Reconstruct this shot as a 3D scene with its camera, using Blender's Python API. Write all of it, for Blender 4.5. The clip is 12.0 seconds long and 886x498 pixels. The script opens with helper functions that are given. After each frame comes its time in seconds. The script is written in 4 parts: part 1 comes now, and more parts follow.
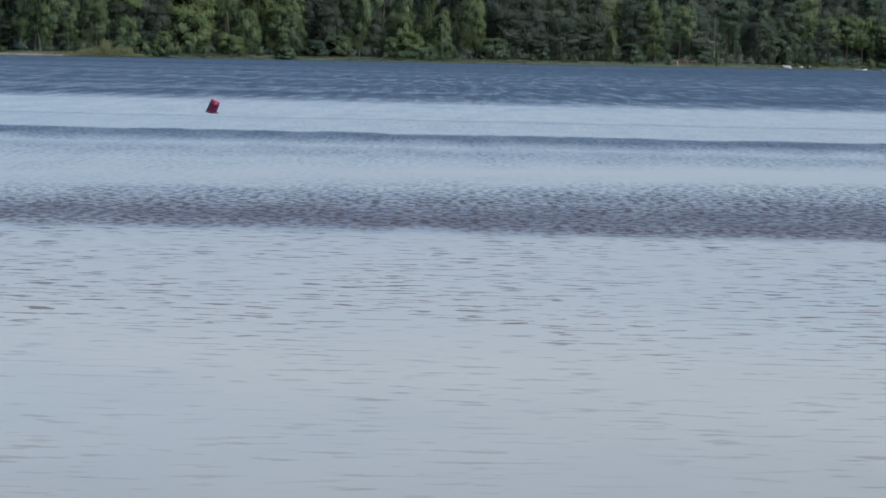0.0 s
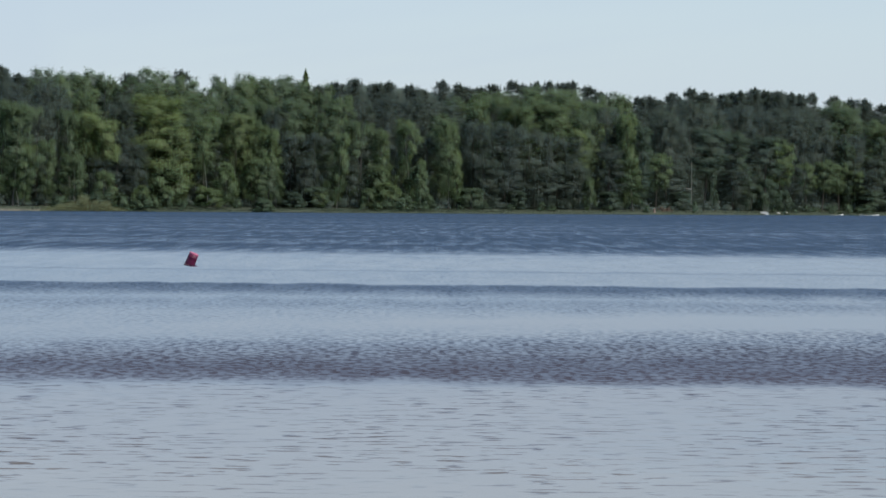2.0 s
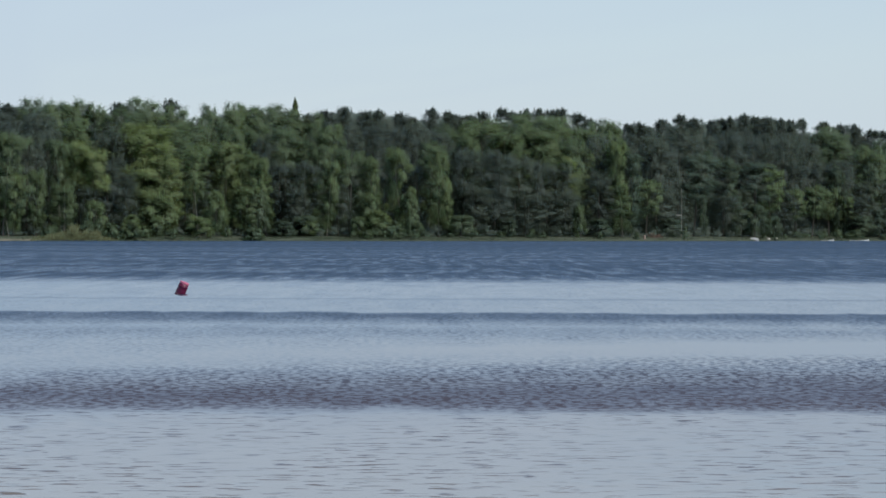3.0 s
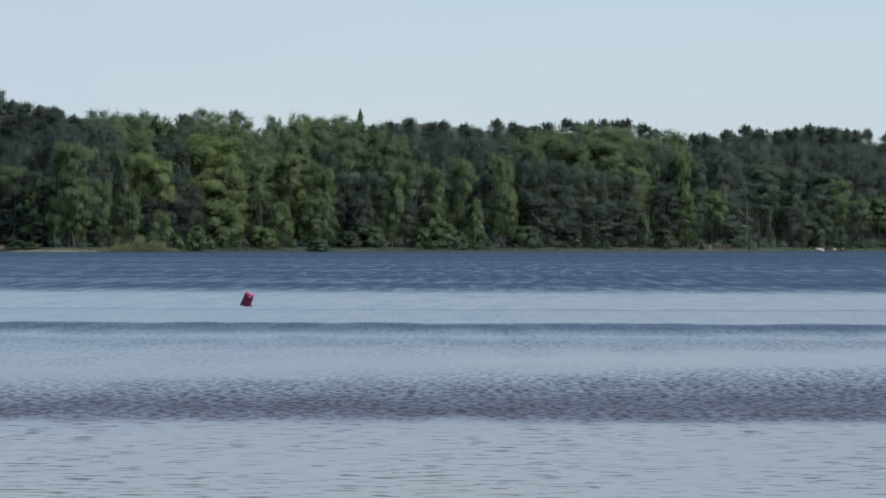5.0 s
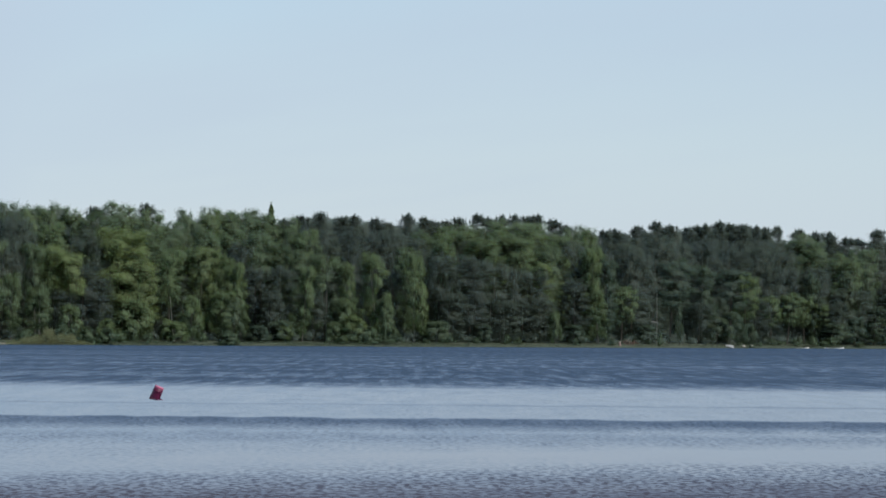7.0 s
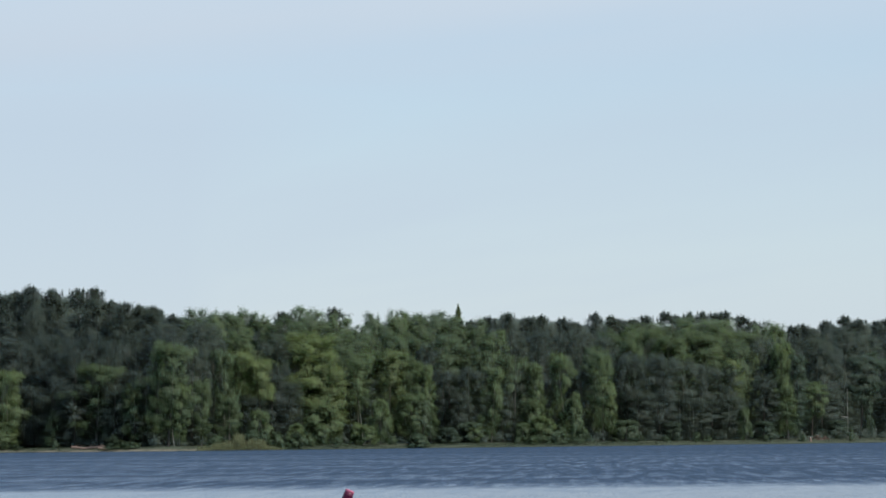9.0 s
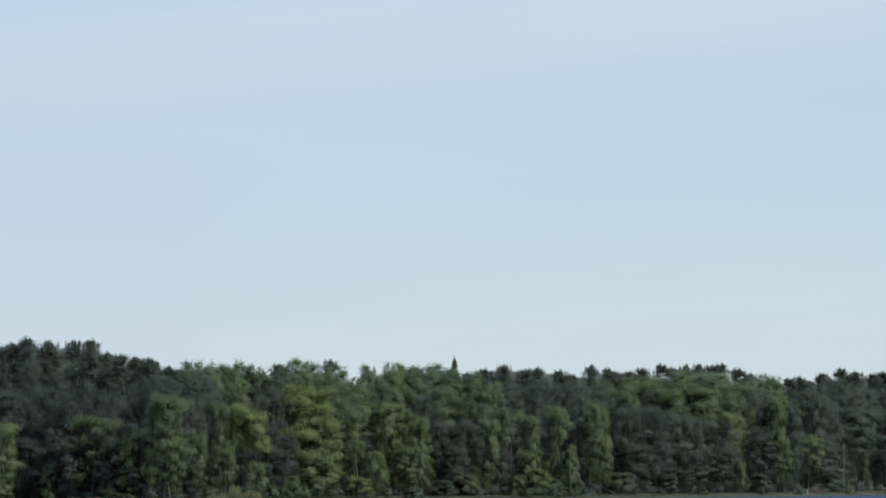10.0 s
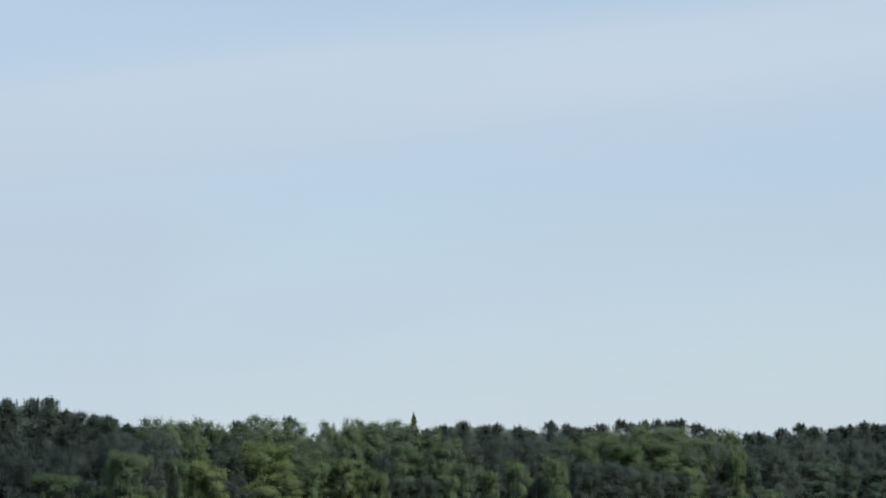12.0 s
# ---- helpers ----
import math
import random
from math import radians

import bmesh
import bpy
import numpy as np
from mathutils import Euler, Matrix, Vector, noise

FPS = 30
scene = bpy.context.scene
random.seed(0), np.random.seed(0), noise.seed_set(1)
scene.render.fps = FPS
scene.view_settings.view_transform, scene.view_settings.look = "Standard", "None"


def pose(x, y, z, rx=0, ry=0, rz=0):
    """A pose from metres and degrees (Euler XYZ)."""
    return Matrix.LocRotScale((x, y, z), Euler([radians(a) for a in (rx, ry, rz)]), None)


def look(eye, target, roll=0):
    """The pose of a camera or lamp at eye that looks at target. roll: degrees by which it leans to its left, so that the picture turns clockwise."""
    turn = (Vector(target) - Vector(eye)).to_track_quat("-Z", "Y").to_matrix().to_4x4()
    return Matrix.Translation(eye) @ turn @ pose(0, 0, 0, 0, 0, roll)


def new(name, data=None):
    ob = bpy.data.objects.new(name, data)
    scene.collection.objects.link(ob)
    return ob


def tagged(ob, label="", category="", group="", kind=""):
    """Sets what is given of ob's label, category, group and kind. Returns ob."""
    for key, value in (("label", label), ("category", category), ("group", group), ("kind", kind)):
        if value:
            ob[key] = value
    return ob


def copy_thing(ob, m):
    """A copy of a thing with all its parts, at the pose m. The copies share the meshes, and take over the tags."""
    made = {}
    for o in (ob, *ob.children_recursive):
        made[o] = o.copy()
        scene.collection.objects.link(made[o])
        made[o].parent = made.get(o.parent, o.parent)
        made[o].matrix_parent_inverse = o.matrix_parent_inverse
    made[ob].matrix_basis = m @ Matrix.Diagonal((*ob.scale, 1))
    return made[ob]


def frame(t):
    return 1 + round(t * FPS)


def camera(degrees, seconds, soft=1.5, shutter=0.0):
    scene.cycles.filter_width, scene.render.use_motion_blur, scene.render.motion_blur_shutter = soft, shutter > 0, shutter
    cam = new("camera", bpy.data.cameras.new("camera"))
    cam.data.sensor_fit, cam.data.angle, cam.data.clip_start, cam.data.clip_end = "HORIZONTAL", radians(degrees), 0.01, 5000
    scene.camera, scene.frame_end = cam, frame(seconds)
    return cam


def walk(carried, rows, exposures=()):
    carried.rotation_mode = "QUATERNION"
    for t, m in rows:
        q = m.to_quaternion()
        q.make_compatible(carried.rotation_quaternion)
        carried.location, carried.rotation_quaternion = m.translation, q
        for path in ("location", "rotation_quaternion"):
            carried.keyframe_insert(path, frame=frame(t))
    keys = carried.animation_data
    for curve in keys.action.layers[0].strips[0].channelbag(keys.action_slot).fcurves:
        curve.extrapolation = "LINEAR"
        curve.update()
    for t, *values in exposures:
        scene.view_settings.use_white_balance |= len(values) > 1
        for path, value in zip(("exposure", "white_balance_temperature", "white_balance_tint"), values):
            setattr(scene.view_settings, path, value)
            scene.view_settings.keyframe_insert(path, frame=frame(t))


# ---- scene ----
# The camera turns on one spot at the near shore: seconds, turn, tilt and lean in degrees.
EYE = (0.0, 0.0, 1.7)
TURNS = [
    (0, 0.114, -3.120, 1.184),
    (0.25, 0.115, -2.367, 0.982),
    (0.5, 0.099, -1.690, 0.743),
    (0.75, 0.056, -1.150, 0.463),
    (1, 0.018, -0.734, 0.264),
    (1.25, 0.011, -0.433, 0.253),
    (1.5, -0.001, -0.334, 0.344),
    (1.75, -0.062, -0.488, 0.429),
    (2, -0.185, -0.732, 0.490),
    (2.25, -0.355, -0.873, 0.522),
    (2.5, -0.483, -0.823, 0.472),
    (2.75, -0.480, -0.568, 0.312),
    (3, -0.335, -0.292, 0.169),
    (3.25, -0.053, -0.170, 0.184),
    (3.5, 0.368, -0.163, 0.403),
    (3.7, 0.768, -0.180, 0.682),
    (3.75, 0.856, -0.183, 0.735),
    (4, 1.170, -0.195, 0.843),
    (4.25, 1.290, -0.195, 0.748),
    (4.5, 1.238, -0.183, 0.537),
    (4.75, 1.035, -0.159, 0.296),
    (5, 0.700, -0.124, 0.112),
    (5.25, 0.255, -0.077, 0.071),
    (5.3, 0.155, -0.066, 0.088),
    (5.5, -0.291, -0.011, 0.237),
    (5.75, -0.944, 0.118, 0.503),
    (6, -1.473, 0.318, 0.704),
    (6.25, -1.650, 0.577, 0.724),
    (6.5, -1.524, 0.867, 0.637),
    (6.75, -1.197, 1.154, 0.541),
    (7, -0.715, 1.389, 0.448),
    (7.25, -0.106, 1.545, 0.344),
    (7.5, 0.586, 1.674, 0.183),
    (7.7, 1.140, 1.799, 0.002),
    (7.75, 1.260, 1.833, -0.042),
    (8, 1.721, 2.009, -0.230),
    (8.25, 1.990, 2.207, -0.368),
    (8.5, 2.128, 2.431, -0.465),
    (8.75, 2.194, 2.688, -0.528),
    (9, 2.249, 2.983, -0.564),
    (9.25, 2.352, 3.321, -0.583),
    (9.3, 2.384, 3.395, -0.585),
    (9.5, 2.507, 3.671, -0.585),
    (9.75, 2.432, 3.812, -0.551),
    (10, 2.183, 3.813, -0.511),
    (10.25, 1.920, 3.823, -0.511),
    (10.5, 1.687, 3.882, -0.583),
    (10.75, 1.503, 3.999, -0.733),
    (11, 1.402, 4.168, -0.864),
    (11.25, 1.403, 4.369, -0.887),
    (11.5, 1.453, 4.543, -0.844),
    (11.75, 1.491, 4.642, -0.797),
    (12, 1.518, 4.694, -0.755),
]


def aimed(turn, tilt, lean):
    return pose(*EYE) @ pose(0, 0, 0, 0, 0, turn) @ pose(0, 0, 0, 90 + tilt) @ pose(0, 0, 0, 0, 0, lean)


cam = camera(14.0, 12.0, soft=1.75)
walk(cam, [(t, aimed(a, b, c)) for t, a, b, c in TURNS], [(0.0, 0.17, 6500, 10), (0.5, 0.05, 6500, 10), (1.2, 0.0, 6500, 10), (5.5, -0.05, 6500, 10), (7.0, -0.03, 6500, 10), (7.7, -0.02, 6520, 10), (9.3, 0.03, 6620, 10), (10.5, 0.01, 6570, 10), (12.0, -0.05, 6510, 10)])

# ---- light ----
SUN_AZIMUTH, SUN_HEIGHT = radians(120), radians(43)
scene.view_settings.exposure = 0.0


def node(tree, kind, **values):
    n = tree.nodes.new(kind)
    for key, value in values.items():
        if key in n.inputs:
            n.inputs[key].default_value = value
    return n


def link(tree, a, b):
    tree.links.new(a, b)


def ramp(tree, source, stops, mode="LINEAR"):
    r = tree.nodes.new("ShaderNodeValToRGB")
    r.color_ramp.interpolation = mode
    els = r.color_ramp.elements
    while len(els) < len(stops):
        els.new(0.5)
    for e, (p, c) in zip(els, stops):
        e.position = p
        e.color = (*c, 1) if isinstance(c, tuple) else (c, c, c, 1)
    tree.links.new(source, r.inputs[0])
    return r.outputs[0]


def calc(tree, op, a, b=None, clamp=False):
    m = tree.nodes.new("ShaderNodeMath")
    m.operation, m.use_clamp = op, clamp
    for i, v in enumerate((a, b)):
        if v is None:
            continue
        if isinstance(v, (int, float)):
            m.inputs[i].default_value = v
        else:
            tree.links.new(v, m.inputs[i])
    return m.outputs[0]


def mixed(tree, fac, a, b, mode="MIX"):
    m = tree.nodes.new("ShaderNodeMix")
    m.data_type, m.blend_type = "RGBA", mode
    for sock, v in ((m.inputs[0], fac), (m.inputs[6], a), (m.inputs[7], b)):
        if isinstance(v, (int, float)):
            sock.default_value = v
        elif isinstance(v, tuple):
            sock.default_value = (*v, 1)
        else:
            tree.links.new(v, sock)
    return m.outputs[2]


def grain(tree, vec, scale, detail=3.0, rough=0.55, stretch=None):
    if stretch:
        mp = tree.nodes.new("ShaderNodeMapping")
        mp.inputs["Scale"].default_value = stretch
        tree.links.new(vec, mp.inputs[0])
        vec = mp.outputs[0]
    n = tree.nodes.new("ShaderNodeTexNoise")
    n.inputs["Scale"].default_value = scale
    n.inputs["Detail"].default_value = detail
    n.inputs["Roughness"].default_value = rough
    tree.links.new(vec, n.inputs["Vector"])
    return n


def make_world():
    w = bpy.data.worlds.new("sky")
    scene.world = w
    w.use_nodes = True
    t = w.node_tree
    t.nodes.clear()
    sky = t.nodes.new("ShaderNodeTexSky")
    sky.sky_type, sky.sun_disc = "NISHITA", False
    sky.sun_elevation, sky.sun_rotation = SUN_HEIGHT, SUN_AZIMUTH
    sky.altitude, sky.air_density, sky.dust_density, sky.ozone_density = 100, 1.0, 0.1, 3.0
    co = t.nodes.new("ShaderNodeTexCoord")
    # thin cirrus, drawn out along one slanting direction
    mp = t.nodes.new("ShaderNodeMapping")
    mp.inputs["Rotation"].default_value = (0, radians(8), 0)
    link(t, co.outputs["Generated"], mp.inputs[0])
    streak = grain(t, mp.outputs[0], 1.0, 3.0, 0.5, (5.0, 3.0, 42.0))
    soft = grain(t, mp.outputs[0], 1.0, 2.0, 0.5, (2.5, 2.0, 12.0))
    veil = calc(t, "ADD", calc(t, "MULTIPLY", streak.outputs["Fac"], 0.55), calc(t, "MULTIPLY", soft.outputs["Fac"], 0.45))
    veil = ramp(t, veil, [(0.36, 0.55), (0.62, 1.0)], "EASE")
    # the veil is thickest low over the land and thins out higher up
    up = t.nodes.new("ShaderNodeSeparateXYZ")
    link(t, co.outputs["Generated"], up.inputs[0])
    # the thick veil near the zenith is unseen, added to brighten shadows
    thin = ramp(t, up.outputs["Z"], [(0.0, 1.0), (0.19, 1.0), (0.38, 0.30), (0.5, 0.06), (0.62, 0.15), (0.82, 0.8)])
    # one long band of cirrus climbs to the right, with clearer sky under and over it
    climb = calc(t, "SUBTRACT", up.outputs["Z"], calc(t, "MULTIPLY", up.outputs["X"], 0.10))
    climb = calc(t, "ADD", climb, calc(t, "MULTIPLY", calc(t, "SUBTRACT", soft.outputs["Fac"], 0.5), 0.02))
    band = ramp(t, calc(t, "MULTIPLY", climb, 4.0), [(0.30, 0.70), (0.395, 0.30), (0.445, 0.66), (0.50, 1.0), (0.55, 0.88), (0.61, 0.30), (0.70, 0.40)], "EASE")
    veil = calc(t, "ADD", calc(t, "MULTIPLY", veil, 0.40), calc(t, "MULTIPLY", band, 0.60))
    cirrus = ramp(t, up.outputs["Z"], [(0.0, (0.432, 0.516, 0.602)), (0.05, (0.422, 0.509, 0.606)), (0.085, (0.416, 0.503, 0.606)), (0.14, (0.474, 0.560, 0.652)), (0.3, (0.450, 0.525, 0.600))])
    cirrus = mixed(t, 1.0, cirrus, (10.0, 10.0, 10.0), "MULTIPLY")
    # the clear gap under the band closes towards the left
    closed = calc(t, "DIVIDE", calc(t, "SUBTRACT", 0.03, up.outputs["X"]), 0.14, True)
    closed = calc(t, "MULTIPLY", closed, ramp(t, up.outputs["Z"], [(0.0, 0.86), (0.09, 0.84), (0.125, 0.0)], "EASE"))
    veil = calc(t, "MAXIMUM", veil, closed)
    low = ramp(t, up.outputs["Z"], [(0.0, 0.9), (0.03, 0.8), (0.10, 0.3)])
    col = mixed(t, calc(t, "MAXIMUM", calc(t, "MULTIPLY", veil, thin), low), mixed(t, 1.0, sky.outputs[0], (1.01, 0.99, 1.0), "MULTIPLY"), cirrus)
    bg = node(t, "ShaderNodeBackground", Strength=0.124)
    link(t, col, bg.inputs[0])
    out = t.nodes.new("ShaderNodeOutputWorld")
    link(t, bg.outputs[0], out.inputs[0])


make_world()
sun_data = bpy.data.lights.new("sun", "SUN")
sun_data.energy, sun_data.angle, sun_data.color = 3.3, radians(1.5), (1.0, 0.93, 0.82)
sun = new("sun", sun_data)
sun.matrix_world = look((0, 0, 0), (-math.sin(SUN_AZIMUTH) * math.cos(SUN_HEIGHT),
                                   -math.cos(SUN_AZIMUTH) * math.cos(SUN_HEIGHT), -math.sin(SUN_HEIGHT)))


# ---- materials ----
def material(name):
    m = bpy.data.materials.new(name)
    m.use_nodes = True
    t = m.node_tree
    t.nodes.clear()
    out = t.nodes.new("ShaderNodeOutputMaterial")
    bsdf = t.nodes.new("ShaderNodeBsdfPrincipled")
    link(t, bsdf.outputs[0], out.inputs[0])
    return m, t, bsdf, out


def leaf_material(name, dark, mid, light, through_light=0.3, rough=0.55):
    m, t, bsdf, out = material(name)
    geo = t.nodes.new("ShaderNodeNewGeometry")
    info = t.nodes.new("ShaderNodeObjectInfo")
    big = grain(t, geo.outputs["Position"], 0.35, 2.0)
    f = calc(t, "ADD", calc(t, "MULTIPLY", geo.outputs["Random Per Island"], 0.08),
             calc(t, "MULTIPLY", info.outputs["Random"], 0.38))
    f = calc(t, "ADD", f, calc(t, "MULTIPLY", calc(t, "SUBTRACT", big.outputs["Fac"], 0.25), 0.50))
    col = ramp(t, f, [(0.1, dark), (0.5, mid), (0.95, light)])
    link(t, col, bsdf.inputs["Base Color"])
    bsdf.inputs["Roughness"].default_value = rough
    bsdf.inputs["Specular IOR Level"].default_value = 0.35
    tr = t.nodes.new("ShaderNodeBsdfTranslucent")
    link(t, mixed(t, 1.0, col, (1.0, 1.0, 0.82), "MULTIPLY"), tr.inputs[0])
    mx = t.nodes.new("ShaderNodeMixShader")
    mx.inputs[0].default_value = through_light
    link(t, bsdf.outputs[0], mx.inputs[1])
    link(t, tr.outputs[0], mx.inputs[2])
    # each blade stands for a spray of small leaves with gaps between them
    gaps = t.nodes.new("ShaderNodeMixShader")
    gaps.inputs[0].default_value = 0.46
    link(t, mx.outputs[0], gaps.inputs[1])
    link(t, t.nodes.new("ShaderNodeBsdfTransparent").outputs[0], gaps.inputs[2])
    link(t, gaps.outputs[0], out.inputs[0])
    return m


def rough_material(name, a, b, scale, rough=0.8, bump=0.3, stretch=None, metal=0.0):
    m, t, bsdf, out = material(name)
    co = t.nodes.new("ShaderNodeTexCoord")
    n1 = grain(t, co.outputs["Object"], scale, 5.0, 0.6, stretch)
    n2 = grain(t, co.outputs["Object"], scale * 0.17, 2.0)
    f = calc(t, "ADD", calc(t, "MULTIPLY", n1.outputs["Fac"], 0.6), calc(t, "MULTIPLY", n2.outputs["Fac"], 0.4))
    link(t, ramp(t, f, [(0.35, a), (0.65, b)]), bsdf.inputs["Base Color"])
    bsdf.inputs["Roughness"].default_value = rough
    bsdf.inputs["Metallic"].default_value = metal
    bp = node(t, "ShaderNodeBump", Strength=bump, Distance=0.02)
    link(t, n1.outputs["Fac"], bp.inputs["Height"])
    link(t, bp.outputs[0], bsdf.inputs["Normal"])
    return m


def water_material():
    """Lake water: calm and wind-ruffled bands differ in how steep the ripples stand."""
    m, t, bsdf, out = material("lake_water")
    geo = t.nodes.new("ShaderNodeNewGeometry")
    pos = geo.outputs["Position"]
    xyz = t.nodes.new("ShaderNodeSeparateXYZ")
    link(t, pos, xyz.inputs[0])
    # the bands' edges waver and fray
    wav = grain(t, pos, 1.0, 4.0, 0.6, (0.10, 0.012, 1))
    fray = grain(t, pos, 1.0, 3.0, 0.6, (1.1, 0.25, 1))
    shift = calc(t, "ADD", calc(t, "MULTIPLY", calc(t, "SUBTRACT", wav.outputs["Fac"], 0.5), 0.022),
                 calc(t, "MULTIPLY", calc(t, "SUBTRACT", fray.outputs["Fac"], 0.5), 0.055))
    y = calc(t, "MULTIPLY", xyz.outputs["Y"], calc(t, "ADD", shift, 1.0))
    y = calc(t, "ADD", y, calc(t, "MULTIPLY", xyz.outputs["X"], 0.05))
    # the far edge of the ruffled belt runs aslant
    edge = ramp(t, calc(t, "DIVIDE", xyz.outputs["Y"], 60.0), [(0.60, 0.0), (0.658, 1.0), (0.767, 1.0), (0.867, 0.0)])
    aslant = calc(t, "SUBTRACT", 1.2, calc(t, "MULTIPLY", xyz.outputs["X"], 0.40))
    band = calc(t, "DIVIDE", calc(t, "ADD", y, calc(t, "MULTIPLY", edge, aslant)), 150.0)
    steep = ramp(t, band, WATER_STEEP)
    lively = ramp(t, band, WATER_LIVELY)
    r1 = grain(t, pos, 1.0, 2.0, 0.5, (10.0, 4.0, 1))
    r2 = grain(t, pos, 1.0, 3.0, 0.6, (0.9, 0.26, 1))
    r3 = grain(t, pos, 1.0, 4.0, 0.68, (0.015, 0.055, 1))
    r0 = grain(t, pos, 1.0, 2.0, 0.5, (3.6, 8.0, 1))
    fine = ramp(t, r0.outputs["Fac"], [(0.585, 0.0), (0.67, 1.0)])
    coarse = ramp(t, r1.outputs["Fac"], [(0.48, 0.0), (0.57, 1.0)])
    gust = ramp(t, r2.outputs["Fac"], [(0.40, 0.0), (0.60, 1.0)])
    r4 = grain(t, pos, 1.0, 3.0, 0.62, (1.5, 0.085, 1))
    sweep = ramp(t, calc(t, "ADD", calc(t, "MULTIPLY", r3.outputs["Fac"], 0.42), calc(t, "MULTIPLY", r4.outputs["Fac"], 0.58)), [(0.43, 0.0), (0.57, 1.0)])
    # single wavelets near the shore, whole fields of them further out
    close = calc(t, "MULTIPLY", fine, calc(t, "ADD", calc(t, "MULTIPLY", gust, 1.0), 0.2))
    wide = calc(t, "MULTIPLY", coarse, calc(t, "ADD", calc(t, "MULTIPLY", gust, 0.45), 0.65))
    wide = calc(t, "ADD", wide, calc(t, "MULTIPLY", gust, 0.12))
    open_lake = ramp(t, calc(t, "DIVIDE", y, 150.0), [(0.28, 0.0), (0.50, 0.5), (0.8, 1.0)])
    wide = calc(t, "ADD", wide, calc(t, "MULTIPLY", calc(t, "MULTIPLY", sweep, open_lake), 0.50))
    out_there = ramp(t, calc(t, "DIVIDE", y, 60.0), [(0.562, 0.0), (0.590, 1.0)])
    amp = mixed(t, out_there, close, wide)
    # the ruffled belt widens to one side
    belt = calc(t, "SUBTRACT", calc(t, "MULTIPLY", xyz.outputs["Y"], calc(t, "ADD", shift, 1.0)), calc(t, "MULTIPLY", xyz.outputs["X"], 0.55))
    lively = calc(t, "MULTIPLY", lively, ramp(t, calc(t, "DIVIDE", belt, 60.0), [(0.68, 1.0), (0.79, 0.15), (0.86, 0.15), (0.92, 1.0)]))
    lean = calc(t, "ADD", steep, calc(t, "MULTIPLY", lively, amp))
    # the wind freshens towards the far shore
    fresh = ramp(t, calc(t, "DIVIDE", xyz.outputs["Y"], 600.0), [(0.40, 0.0), (0.70, 1.0)])
    lean = calc(t, "ADD", lean, calc(t, "MULTIPLY", fresh, 0.05))
    lean = calc(t, "MAXIMUM", lean, 0.004)
    side = calc(t, "MULTIPLY", calc(t, "SUBTRACT", grain(t, pos, 1.0, 2.0, 0.5, (3.1, 2.3, 1)).outputs["Fac"], 0.5),
                calc(t, "ADD", lively, 0.02))
    nrm = t.nodes.new("ShaderNodeCombineXYZ")
    link(t, side, nrm.inputs[0])
    link(t, calc(t, "MULTIPLY", lean, -1.0), nrm.inputs[1])
    nrm.inputs[2].default_value = 1.0
    nz = t.nodes.new("ShaderNodeVectorMath")
    nz.operation = "NORMALIZE"
    link(t, nrm.outputs[0], nz.inputs[0])
    link(t, nz.outputs[0], bsdf.inputs["Normal"])
    # the sandy bed shows through where the lake is shallow, by the near shore
    deep = grain(t, pos, 1.0, 4.0, 0.6, (0.5, 0.25, 1))
    bed = ramp(t, calc(t, "DIVIDE", xyz.outputs["Y"], 60.0), [(0.1, 1.0), (0.33, 0.78), (0.42, 0.36), (0.55, 0.14), (0.60, 0.09), (0.72, 0.05), (0.85, 0.0)])
    sand = ramp(t, deep.outputs["Fac"], [(0.35, (0.212, 0.190, 0.156)), (0.65, (0.264, 0.237, 0.190))])
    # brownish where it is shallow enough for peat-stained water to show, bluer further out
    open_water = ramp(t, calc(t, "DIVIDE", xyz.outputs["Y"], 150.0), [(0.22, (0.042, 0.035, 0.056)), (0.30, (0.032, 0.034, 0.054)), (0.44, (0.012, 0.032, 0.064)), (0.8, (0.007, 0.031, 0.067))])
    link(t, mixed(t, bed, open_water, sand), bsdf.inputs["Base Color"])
    bsdf.inputs["Roughness"].default_value = 0.06
    bsdf.inputs["IOR"].default_value = 1.33
    return m


# how steep the ripples stand, by the distance over the lake (in 150 m), and how much that varies
WATER_STEEP = [(0.0, 0.014), (0.15, 0.024), (0.20, 0.036), (0.222, 0.044), (0.234, 0.105), (0.246, 0.122), (0.260, 0.108), (0.278, 0.080), (0.305, 0.050), (0.33, 0.047), (0.37, 0.049), (0.395, 0.059), (0.412, 0.062), (0.43, 0.055),
               (0.445, 0.066), (0.466, 0.098), (0.494, 0.116), (0.501, 0.054), (0.585, 0.054), (0.60, 0.074), (0.605, 0.053), (0.77, 0.054), (0.88, 0.090), (1.0, 0.105)]
WATER_LIVELY = [(0.0, 0.03), (0.12, 0.05), (0.145, 0.10), (0.153, 0.38), (0.17, 0.25), (0.20, 0.19), (0.222, 0.20), (0.236, 0.25), (0.265, 0.22), (0.32, 0.12), (0.345, 0.02), (0.375, 0.03), (0.405, 0.05), (0.43, 0.03), (0.478, 0.12),
                (0.494, 0.10), (0.501, 0.02), (0.78, 0.025), (0.88, 0.19), (1.0, 0.20)]

